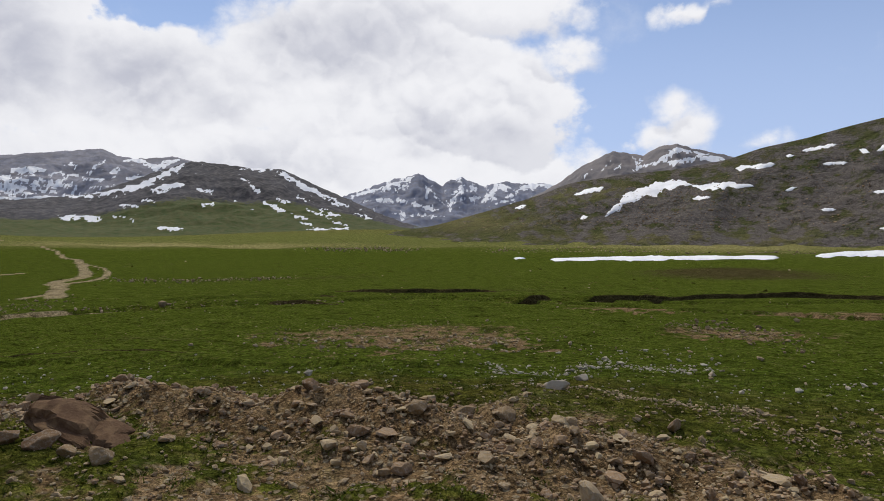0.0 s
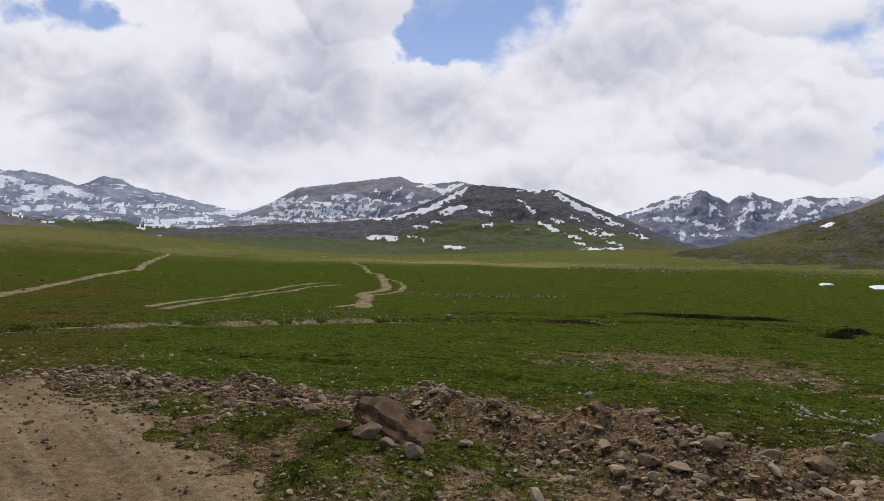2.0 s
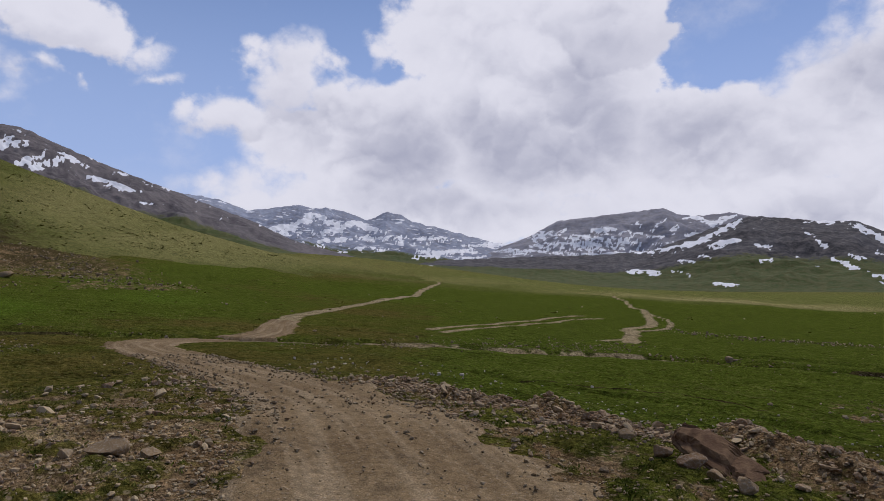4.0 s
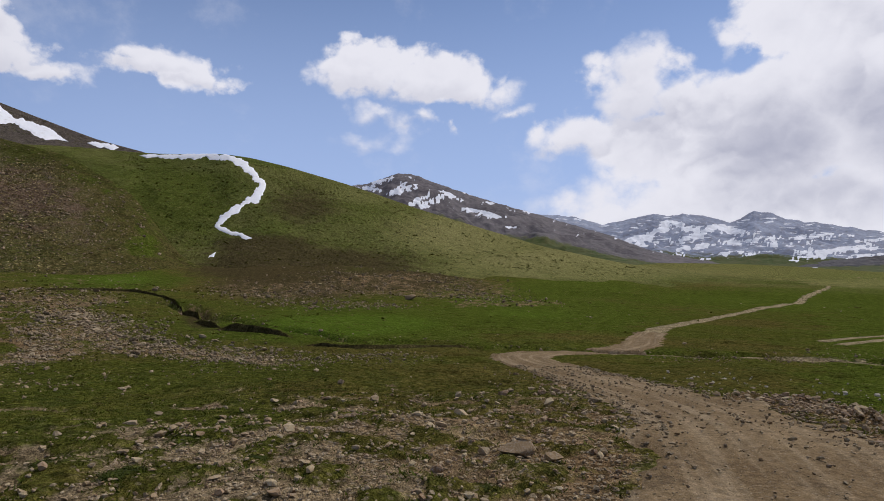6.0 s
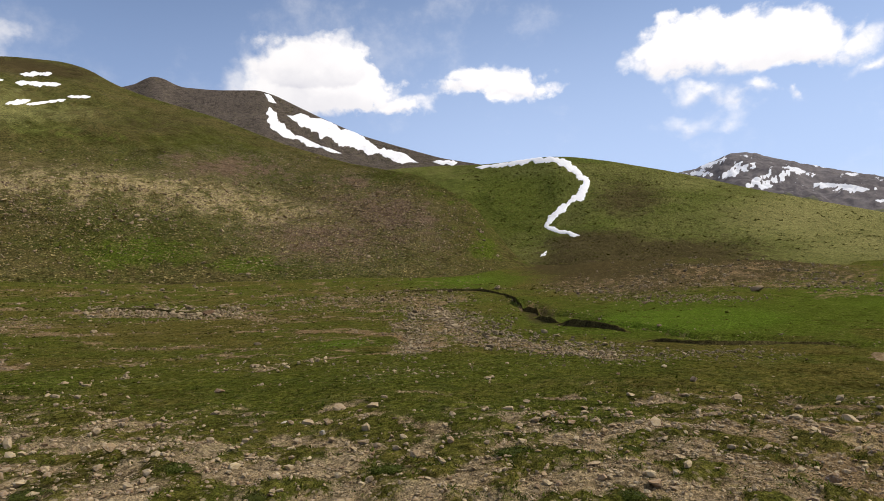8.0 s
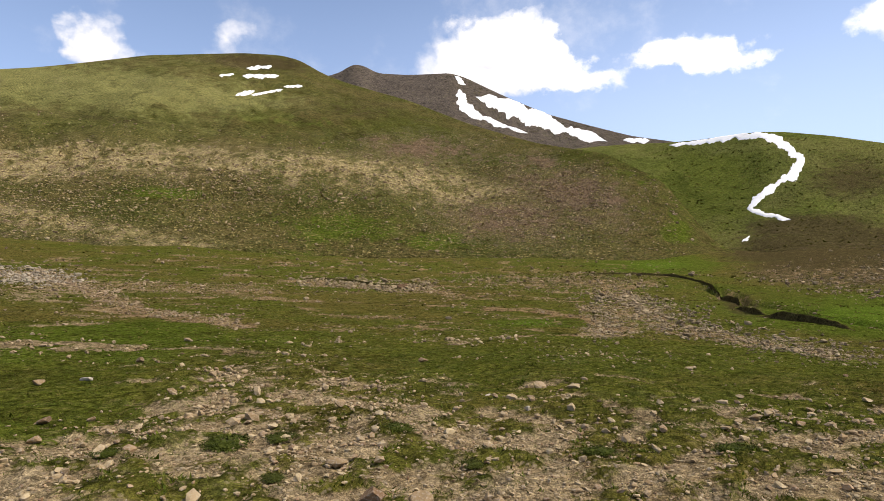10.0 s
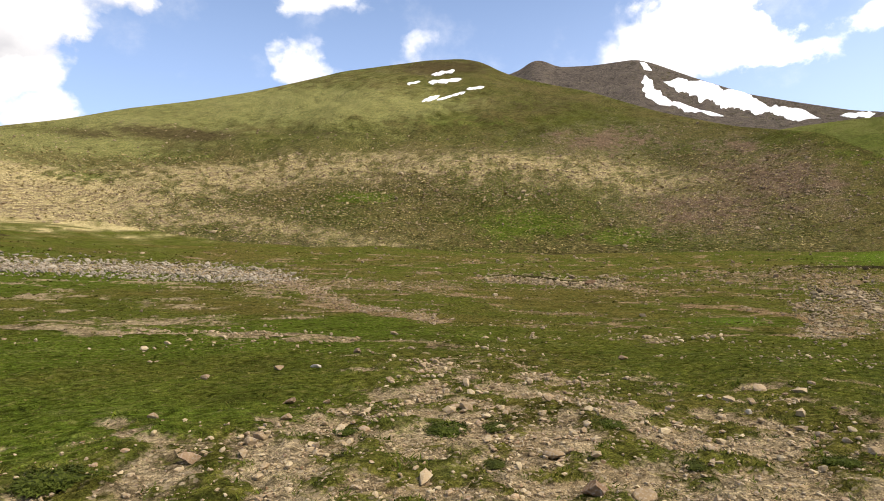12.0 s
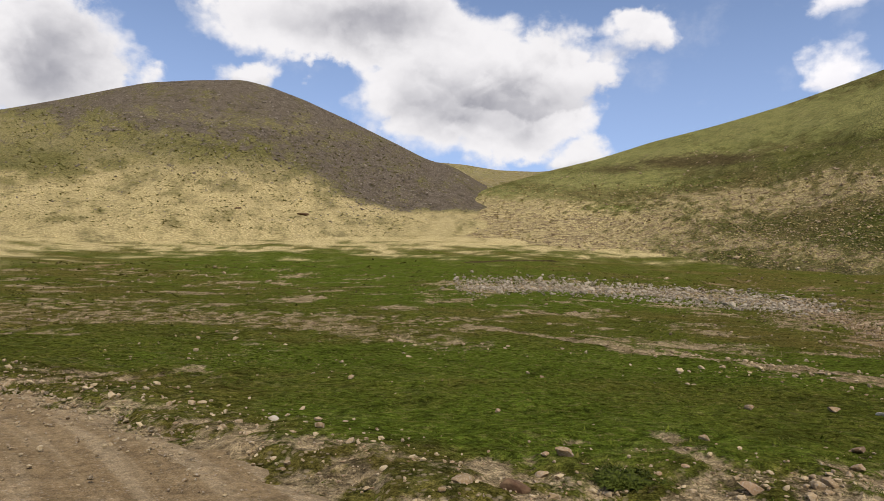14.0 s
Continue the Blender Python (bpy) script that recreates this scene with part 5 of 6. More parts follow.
for k, (line, *w) in enumerate([([(-14.1, 2.41), (-15.9, 3.89), (-18.0, 4.74), (-20.1, 5.24), (-21.1, 5.00)], 0.45, 0.96, 0.56), ([(-21.0, 5.00), (-22.1, 4.7), (-23.6, 5.00), (-25.7, 4.75)], 0.34, 0.6, 0.28),
                                ([(-11.5, 4.33), (-14.0, 4.95)], 0.23, 0.51), ([(-6.4, 3.14), (-7.4, 3.43)], 0.34), ([(-12.0, 2.22), (-12.7, 2.47)], 0.40), ([(-24.3, 6.22), (-27.2, 6.42)], 0.37),
                                ([(-29.0, 7.33), (-31.3, 7.67)], 0.25), ([(-21.1, 3.86), (-22.5, 3.97)], 0.31), ([(-27.9, 4.35), (-28.7, 4.57)], 0.25), ([(-32.7, 7.21), (-33.4, 6.92)], 0.40),
                                ([(-33.8, 6.99), (-34.6, 7.56)], 0.62), ([(-30.3, 2.82), (-31.3, 2.80)], 0.23)]):
    snow_patch("stony_hill", line, *w, label="melting snow patch on the dark stony hillside", seed=21 + k)
for k, (line, w) in enumerate([([(-34.0, 1.36), (-34.8, 1.40)], 0.28), ([(-33.6, 4.02), (-34.8, 4.07)], 0.25), ([(-27.9, 7.02), (-28.5, 6.99)], 0.20), ([(-30.4, 6.26), (-32.0, 6.29)], 0.23)]):
    snow_patch("stony_hill", line, w, label="melting snow patch on the dark stony hillside", seed=41 + k)
for k, (line, *w) in enumerate([([(-9.5, -1.31), (-18.0, -1.07), (-27.4, -0.90)], 0.2, 0.40, 0.24), ([(-29.9, -0.76), (-32.0, -0.48), (-36, -0.47)], 0.24, 0.5, 0.3), ([(-6.3, -1.26), (-7.3, -1.25)], 0.2)]):
    snow_patch("", line, *w, thick=0.002, label="low bank of old snow on the plain", seed=51 + k)


# ---- stones ----
def facets(level, seed, cuts=9):
    """A stone: a ball cut flat by chance planes."""
    bm = bmesh.new()
    bmesh.ops.create_icosphere(bm, subdivisions=level, radius=1.0)
    v = np.array([p.co[:] for p in bm.verts])
    f = np.array([[p.index for p in q.verts] for q in bm.faces])
    bm.free()
    rng = np.random.default_rng(seed)
    for _ in range(cuts):
        n = rng.normal(size=3)
        n /= np.linalg.norm(n)
        d = rng.uniform(0.38, 0.8)
        over = np.clip(v @ n - d, 0, None)
        v = v - over[:, None] * n
    return v, f


ROUGH = [facets(1, k) for k in range(14)]
FINE = [facets(2, 40 + k, 12) for k in range(14)]


def stones(name, x, y, z, size, material, label, seed=0, shapes=FINE, sink=0.3, flatness=(0.45, 0.85)):
    """Many stones in one mesh."""
    rng = np.random.default_rng(seed)
    vs, fs, base = [], [], 0
    pick = rng.integers(0, len(shapes), len(x))
    for k, (v, f) in enumerate(shapes):
        at = np.nonzero(pick == k)[0]
        if not len(at):
            continue
        m, yaw = len(at), rng.uniform(0, 2 * np.pi, len(at))
        sc = size[at][:, None] * np.stack([rng.uniform(0.8, 1.35, m), rng.uniform(0.6, 1.0, m), rng.uniform(*flatness, m)], -1) * 0.5
        p = v[None] * sc[:, None, :]
        tilt = rng.normal(0, 0.22, m)
        px, pz = p[..., 0] * np.cos(tilt)[:, None] - p[..., 2] * np.sin(tilt)[:, None], p[..., 0] * np.sin(tilt)[:, None] + p[..., 2] * np.cos(tilt)[:, None]
        c, s = np.cos(yaw)[:, None], np.sin(yaw)[:, None]
        q = np.stack([px * c - p[..., 1] * s + x[at][:, None], px * s + p[..., 1] * c + y[at][:, None], pz + (z[at] + sc[:, 2] * (1 - 2 * sink))[:, None]], -1)
        vs.append(q.reshape(-1, 3))
        fs.append((f[None] + base + np.arange(m)[:, None, None] * len(v)).reshape(-1, 3))
        base += m * len(v)
    ob = mesh_from(name, np.concatenate(vs), np.concatenate(fs), material, flat=True)
    return tagged(ob, label, "stones", kind="stuff")


PALE_STONE, BROWN_STONE = stone_material("pale stone", (0.50, 0.395, 0.235), (0.24, 0.168, 0.092)), stone_material("rubble stone", (0.40, 0.278, 0.160), (0.15, 0.088, 0.047))
DARK_STONE = stone_material("dark boulder stone", (0.115, 0.068, 0.040), (0.095, 0.056, 0.034), (0.18, 0.118, 0.076))
BED_STONE = stone_material("stream bed stone", (0.40, 0.305, 0.185), (0.13, 0.082, 0.048))
WHITE_STONE = stone_material("white stone", (0.62, 0.57, 0.46), (0.44, 0.39, 0.31))


def spread(n, az, r, seed, weight):
    """Places by chance, even over the picture (azimuth and log of distance), kept by weight(x, y, z)."""
    rng = np.random.default_rng(seed)
    A, R = rng.uniform(*az, n), np.exp(rng.uniform(np.log(r[0]), np.log(r[1]), n))
    x, y = plan(A, R)
    z = ground(x, y)
    keep = rng.random(n) < weight(x, y, z)
    road = road_gap(x, y)
    keep &= (road > 2.2) | (R > 60)
    return x[keep], y[keep], top_of_ground(x[keep], y[keep]), R[keep], rng


def along_berm(n, seed, spread_by=0.95):
    rng = np.random.default_rng(seed)
    pts = np.array(BERM)
    run = np.concatenate([[0], np.cumsum(np.hypot(*np.diff(pts, axis=0).T))])
    s = rng.uniform(0, run[-1], n)
    x, y = np.interp(s, run, pts[:, 0]) + rng.normal(0, spread_by, n), np.interp(s, run, pts[:, 1]) + rng.normal(0, spread_by, n)
    road = road_gap(x, y)
    keep = (road > 2.1) & (fbm(x / 1.1, y / 1.1, 3, 19) + 0.25 * rng.normal(size=n) > -0.35)
    return x[keep], y[keep], ground(x[keep], y[keep]), rng


bx, by, bz, rng = along_berm(8000, 101)
stones("rubble", bx, by, bz, np.exp(rng.normal(np.log(0.058), 0.48, len(bx))).clip(0.03, 0.30), BROWN_STONE, "brown and grey rubble heaped along the roadside", 1, ROUGH)
bx, by, bz, rng = along_berm(1700, 102, 1.3)
stones("rubble", bx, by, bz, np.exp(rng.normal(np.log(0.085), 0.40, len(bx))).clip(0.05, 0.2), PALE_STONE, "pale larger stones heaped along the roadside", 2)


def stony_weight(k, base=0.0):
    def weight(x, y, z):
        bare, dry, lush, rock, heath = land_paint(x, y, z)
        return base + k * rock * (0.35 + 0.65 * bare)
    return weight


x, y, z, R, rng = spread(90000, (-40, 216), (6.5, 34), 103, stony_weight(0.9, 0.0012))
stones("pebbles", x, y, z, (0.0050 * R * np.exp(rng.normal(0, 0.55, len(x)))).clip(0.02, 0.32), PALE_STONE, "pale pebbles and stones scattered over thin turf", 3, ROUGH)
x, y, z, R, rng = spread(32000, (-40, 216), (6.5, 26), 104, stony_weight(0.8, 0.0))
stones("gravel", x, y, z, (0.0036 * R * np.exp(rng.normal(0, 0.5, len(x)))).clip(0.012, 0.14), BROWN_STONE, "fine brown gravel on bare soil", 4, ROUGH)
x, y, z, R, rng = spread(72000, (66, 216), (18, 200), 105, stony_weight(1.0, 0.001))
stones("scattered_stones", x, y, z, (0.0027 * R * np.exp(rng.normal(0, 0.5, len(x)))).clip(0.05, 1.2), BED_STONE, "beds of brown and pale stones in the meadow", 5, ROUGH)
x, y, z, R, rng = spread(14000, (-40, 66), (24, 200), 112, stony_weight(0.9, 0.008))
stones("scattered_stones", x, y, z, (0.0024 * R * np.exp(rng.normal(0, 0.5, len(x)))).clip(0.05, 0.9), PALE_STONE, "pale stones scattered over the plain", 12, ROUGH)
x, y, z, R, rng = spread(5000, (-40, 60), (13, 34), 106, lambda x, y, z: 0.045 + 0.6 * np.exp(-((x - 7) / 5) ** 2 - ((y - 26) / 2.2) ** 2) + 0.3 * np.exp(-((y - 16) / 5) ** 2))
stones("scattered_stones", x, y, z, (0.0032 * R * np.exp(rng.normal(0, 0.5, len(x)))).clip(0.03, 0.3), WHITE_STONE, "small whitish stones lying in the grass", 6, ROUGH)


def bed_stones(n, line, across, along, size, material, label, seed, patchy=0.0):
    """Stones lying thick along a line of (azimuth, metres from the middle); across: share of the distance, along: degrees by which they stray."""
    rng = np.random.default_rng(seed)
    az, far = np.array(line, float).T
    run = np.concatenate([[0], np.cumsum(np.hypot(np.diff(az), 20 * np.diff(np.log(far))))])
    s = rng.uniform(0, run[-1], n)
    A = np.interp(s, run, az) + along * rng.normal(0, 1, n)
    R = np.exp(np.interp(s, run, np.log(far)) + across * rng.normal(0, 1, n))
    x, y = plan(A, R)
    keep = fbm(A / 1.1, np.log(R) * 14, 4, seed, 0.6) + 0.2 * rng.normal(size=n) > patchy - 0.6
    x, y, R = x[keep], y[keep], R[keep]
    d = (size * R * np.exp(rng.normal(0, 0.42, len(x)))).clip(0.04, 1.6)
    return stones("stone_bed", x, y, top_of_ground(x, y), d, material, label, seed, ROUGH, 0.25)


RIVER_STONE = stone_material("river bed stone", (0.41, 0.36, 0.27), (0.13, 0.108, 0.08))
GREY_STONE = stone_material("grey bed stone", (0.36, 0.285, 0.165), (0.11, 0.078, 0.043))
bed_stones(4200, [(181, 96), (173, 108), (165, 108), (158.7, 106), (152, 100)], 0.095, 0.9, 0.0038, RIVER_STONE, "dry bed of pale grey stones below the hill", 131)
bed_stones(1000, [(154.6, 112), (151.5, 81), (148.2, 52), (144, 44), (140, 38)], 0.05, 0.8, 0.0032, BED_STONE, "brown stones along a dry runnel", 132)
bed_stones(900, [(135, 104), (130.2, 105), (127, 94), (123.8, 106)], 0.06, 0.7, 0.0042, GREY_STONE, "reddish and pale rubble beside the stream", 133)
bed_stones(800, [(121, 117), (114.7, 114), (109.8, 127), (105, 117)], 0.09, 1.2, 0.0030, BED_STONE, "brown stones spread over the meadow", 134, 0.25)
bed_stones(2200, [(109, 96), (106.2, 74), (104, 55), (99.5, 46), (95, 38.5), (92, 36)], 0.11, 2.0, 0.0044, GREY_STONE, "mound of brown and pale stones in the meadow", 135, 0.1)
bed_stones(700, [(110.5, 66), (108.5, 52), (110, 42), (110, 35)], 0.07, 0.8, 0.0038, GREY_STONE, "mound of brown and pale stones in the meadow", 136)
bed_stones(420, [(-3.6, 22), (-8, 20.6), (-12, 22.5), (-15, 25.5), (-18, 24), (-22, 25.5)], 0.035, 0.6, 0.0042, WHITE_STONE, "whitish stones lying in a drift in the grass", 137)
bed_stones(420, [(-19.5, 45), (-24, 42), (-28, 36)], 0.07, 1.2, 0.0034, BED_STONE, "pale and brown stones on a worn patch", 138)
bed_stones(1100, [(-4, 12.9), (-14, 12.6), (-20, 12.1), (-25, 11.3), (-32, 11.6)], 0.05, 1.2, 0.0042, PALE_STONE, "thin line of pale stones in the turf", 139, 0.2)
bed_stones(600, [(13, 33), (5, 33), (-4, 34)], 0.12, 2.0, 0.0026, BED_STONE, "small stones on a worn earth patch", 140)
bed_stones(300, [(28, 107), (22.8, 97), (12.1, 99)], 0.03, 0.7, 0.0026, PALE_STONE, "row of pale stones across the plain", 141, 0.2)
bed_stones(900, [(91, 125), (88, 190), (84, 220), (78, 225), (73.5, 165)], 0.16, 1.6, 0.0032, GREY_STONE, "pale stones among dark brush", 142, 0.25)
bed_stones(700, [(92, 112), (86, 108), (81.5, 109)], 0.04, 1.2, 0.0026, BED_STONE, "stones at the edge of the lush meadow", 143, 0.3)
bed_stones(260, [(11, 300), (3, 310)], 0.05, 1.0, 0.0030, PALE_STONE, "pale stones on a far rise", 144)
bed_stones(420, [(-3.8, 300), (-11, 310), (-22, 300), (-33, 290)], 0.06, 1.4, 0.0028, PALE_STONE, "pale stones on a far rise", 145, 0.2)
bed_stones(900, [(97, 34.5), (93.6, 35), (88.7, 35), (80, 38)], 0.07, 1.6, 0.0030, GREY_STONE, "pale stones over thin turf", 146, 0.2)
bed_stones(800, [(60, 47), (50, 50), (43, 57), (36, 60), (29, 66)], 0.05, 1.0, 0.0026, BED_STONE, "stones along the far track", 147, 0.25)
bed_stones(500, [(28.3, 57), (20, 59), (9, 58)], 0.02, 0.8, 0.0030, BED_STONE, "stones along the stream edge", 148, 0.2)

bed_stones(1700, [(53, 21.5), (46, 18.5), (40, 15.5), (34, 13.5), (28, 12.2)], 0.075, 1.5, 0.0046, BED_STONE, "brown and pale stones spilling towards the road", 149, 0.1)


def road_stones(n, seed):
    """Loose stones pressed into the road, more of them between and beside the ruts."""
    rng = np.random.default_rng(seed)
    pts = np.array(ROAD)
    run = np.concatenate([[0], np.cumsum(np.hypot(*np.diff(pts, axis=0).T))])
    s = np.concatenate([rng.uniform(16, 74, n // 2), rng.uniform(20, 56, n - n // 2)])
    x, y = np.interp(s, run, pts[:, 0]), np.interp(s, run, pts[:, 1])
    tx, ty = np.interp(s + 0.5, run, pts[:, 0]) - x, np.interp(s + 0.5, run, pts[:, 1]) - y
    u = rng.uniform(-1, 1, n)
    u = np.where(rng.random(n) < 0.5, np.sign(u) * np.abs(u) ** 0.35, u)
    off = u * road_half(s) / np.hypot(tx, ty)
    x, y = x - ty * off, y + tx * off
    r = np.hypot(x - CX, y - CY)
    keep = (r > 5.5) & ((np.abs(np.abs(u) - 0.42) > 0.14) | (rng.random(n) < 0.3))
    x, y, r = x[keep], y[keep], r[keep]
    d = (0.0044 * r * np.exp(rng.normal(0, 0.5, len(x)))).clip(0.022, 0.16)
    return stones("road_stones", x, y, ground(x, y) + 0.045, d, GREY_STONE, "loose pale stones on the dirt road", seed, ROUGH, 0.3)


road_stones(6000, 151)

SCREE_STONE = stone_material("scree stone", (0.27, 0.235, 0.20), (0.055, 0.045, 0.038))


def hill_stones(hill, n, az, el, size, material, label, seed, weight):
    rng = np.random.default_rng(seed)
    a, e = rng.uniform(*az, n), rng.uniform(*el, n)
    keep = (rng.random(n) < weight(a, e)) & below_crest(hill, a, e)
    p = on_hill(hill, a[keep], e[keep])
    r = np.hypot(p[:, 0] - CX, p[:, 1] - CY)
    s = (size * r * np.exp(rng.normal(0, 0.45, len(r)))).clip(0.2, 2.5)
    return stones("hillside_stones", p[:, 0], p[:, 1], p[:, 2], s, material, label, seed, ROUGH, 0.3)


hill_stones("long_green_hill", 26000, (101, 182), (0.5, 11.5), 0.0026, BED_STONE, "brown stones strewn over the hillside", 107,
            lambda a, e: 0.08 + 0.85 * zone(a, e, [(114, 5.5, 10, 3.4, 1), (140, 6.6, 20, 2.2, 0.6), (160, 4.5, 12, 2, 0.6), (128, 8, 12, 2, 0.5)]))
hill_stones("long_green_hill", 14000, (112, 182), (1.5, 10), 0.0024, PALE_STONE, "pale stones strewn over dry hillside grass", 108,
            lambda a, e: 0.04 + 0.8 * zone(a, e, [(140, 6.8, 18, 1.8, 1), (155, 4.5, 12, 2.2, 0.9), (125, 3.2, 9, 1.2, 0.3)]))
hill_stones("scree_mountain", 15000, (179, 217), (5, 15.8), 0.0026, SCREE_STONE, "grey scree stones on the mountain flank", 109,
            lambda a, e: 0.05 + 0.9 * zone(a, e, [(188, 9.5, 4, 3, 1), (184, 8.6, 3, 1.6, 1), (192, 12, 5, 3, 0.6), (200, 12, 12, 1.5, 0.5)]))
hill_stones("stony_hill", 5000, (-36, -2), (1.2, 8), 0.0022, BROWN_STONE, "grey stones on the dark hillside", 110,
            lambda a, e: 0.25 + 0.6 * zone(a, e, [(-18, 3, 8, 2, 1), (-8, 2.6, 3, 0.8, 1)]))


# ---- single boulders ----
def boulder(x, y, size, material, label, seed, shape=(1.0, 0.75, 0.6), yaw=0.0, tilt=0.0, sink=0.25, cuts=11, name="boulder", z=None):
    v, f = facets(4, seed, cuts)
    v = v * np.array(shape) * size / 2
    rough = fbm(v[:, 0] / size * 5 + seed, v[:, 1] / size * 5 + v[:, 2] / size * 4, 4, seed)
    v = v * (1 + 0.05 * rough[:, None])
    rot = Euler((radians(tilt * 0.4), radians(tilt), radians(yaw))).to_matrix()
    v = v @ np.array(rot).T
    base = float(top_of_ground(np.array([x]), np.array([y]))[0]) if z is None else z
    v = v + np.array([x, y, base - v[:, 2].min() - sink * (v[:, 2].max() - v[:, 2].min())])
    ob = mesh_from(name, v, f, material)
    return tagged(ob, label, "boulder" if size > 0.5 else "stone")


def slab_boulder(x, y, label):
    """A long slab, its far end propped up, with a ledge along the near edge."""
    v, f = facets(5, 301, 0)
    v = np.sign(v) * np.abs(v) ** 0.5
    v = v / np.abs(v).max(axis=0) * np.array([0.90, 0.36, 0.17])
    rng = np.random.default_rng(302)
    for _ in range(16):
        n = rng.normal(size=3) * np.array([0.7, 1.0, 1.1])
        n /= np.linalg.norm(n)
        far = (v @ n).max() * rng.uniform(0.72, 0.92)
        v = v - np.clip(v @ n - far, 0, None)[:, None] * n
    v[:, 2] -= 0.09 * smooth(-v[:, 1] + 0.10 * fbm(v[:, 0] * 4, v[:, 0] * 0, 3, 12), 0.10, 0.16) * (v[:, 2] > -0.02)
    v[:, 2] -= 0.06 * smooth(v[:, 0] + 0.5 * v[:, 1], 0.30, 0.36) * (v[:, 2] > 0)
    bed = fbm(v[:, 2] * 16, v[:, 0] * 0.8, 3, 5)
    n1, n2 = fbm(v[:, 0] * 2.2, v[:, 1] * 3 + v[:, 2] * 3, 5, 7), fbm(v[:, 0] * 7, v[:, 1] * 7 + v[:, 2] * 7, 4, 9, 0.6)
    v = v * (1 + 0.09 * n1[:, None] + 0.05 * n2[:, None])
    v[:, 1] += 0.035 * bed * np.sign(v[:, 1])
    rot = Euler((radians(11), radians(14), radians(-18))).to_matrix()
    v = v @ np.array(rot).T
    v = v + np.array([x, y, float(ground(np.array([x]), np.array([y]))[0]) - v[:, 2].min() - 0.20])
    return tagged(mesh_from("slab_boulder", v, f, DARK_STONE, flat=True), label, "boulder")


ROCK_LOOKS = [stone_material("single pale rock", (0.52, 0.41, 0.245), (0.24, 0.165, 0.095), single=True), stone_material("single brown rock", (0.37, 0.255, 0.15), (0.15, 0.09, 0.05), single=True)]


def rock_meshes(count, seed):
    """Mesh data of loose rocks, shared by many of them."""
    made = []
    for k in range(count):
        v, f = facets(2, seed + k, 10)
        v = v * np.array([0.62, 0.47, 0.36]) * (1 + 0.06 * fbm(v[:, 0] * 3 + k, v[:, 1] * 3 + v[:, 2] * 2, 3, seed + k)[:, None])
        ob = mesh_from("rock", v, f, ROCK_LOOKS[k % 2], flat=True)
        made.append(ob.data)
        bpy.data.objects.remove(ob)
    return made


def loose_rocks(x, y, size, label, group, seed):
    """Rocks that can be picked out one by one."""
    rng = np.random.default_rng(seed)
    z = top_of_ground(x, y)
    for px, py, pz, d in zip(x, y, z, size):
        ob = new("rock", ROCKS[rng.integers(0, len(ROCKS))])
        ob.matrix_basis = pose(px, py, pz + 0.16 * d, rng.normal(0, 14), rng.normal(0, 14), rng.uniform(0, 360)) @ Matrix.Diagonal((d, d, d * rng.uniform(0.7, 1.1), 1))
        tagged(ob, label, "rock", group)


ROCKS = rock_meshes(16, 501)
bx, by, bz, rng = along_berm(420, 161, 0.75)
size = np.exp(rng.normal(np.log(0.17), 0.28, len(bx))).clip(0.11, 0.36)
order = np.argsort(-size)[:230]
loose_rocks(bx[order], by[order], size[order], "rounded pale or brown rock in the roadside rubble", "rocks on the rubble bank", 162)
x, y, z, R, rng = spread(1500, (60, 184), (7.5, 24), 163, stony_weight(0.5, 0.02))
size = (0.0115 * R * np.exp(rng.normal(0, 0.35, len(x)))).clip(0.09, 0.34)[:170]
loose_rocks(x[:170], y[:170], size, "pale rock lying on gravelly thin turf", "rocks on the knoll", 164)
slab_boulder(-4.70, 8.25, "large dark brown slab boulder leaning on rubble")
for k, (x, y, s, m, text) in enumerate([
        (-5.28, 7.80, 0.42, BROWN_STONE, "rounded grey rock propped against the slab"), (-4.72, 7.62, 0.44, BROWN_STONE, "rounded brown rock propped against the slab"),
        (-4.28, 7.42, 0.30, PALE_STONE, "pale rock in front of the slab"), (-3.85, 7.28, 0.40, PALE_STONE, "flat mauve-grey rock in front of the slab"),
        (-4.08, 10.8, 0.42, WHITE_STONE, "rounded white rock on the rubble bank"), (-0.32, 8.68, 0.36, PALE_STONE, "pale upright rock on the rubble bank"),
        (0.33, 9.3, 0.42, PALE_STONE, "pale rounded rock on the rubble bank"), (0.92, 9.0, 0.46, PALE_STONE, "grey rounded rock on the rubble bank"),
        (-1.92, 9.6, 0.44, BROWN_STONE, "grey rock on the rubble bank"), (-7.09, 8.87, 0.30, PALE_STONE, "pale rock at the edge of the road"), (-6.22, 8.45, 0.32, PALE_STONE, "pale rock at the edge of the road"),
        (-6.6, 8.7, 0.24, PALE_STONE, "pale rock at the edge of the road"), (-9.86, 1.49, 0.62, PALE_STONE, "broad flat pale rock in thin turf"), (-9.3, 1.9, 0.34, PALE_STONE, "small grey rock in thin turf")]):
    boulder(x, y, s, m, text, 310 + k, (1.0, 0.8, 0.62), 37 * k)
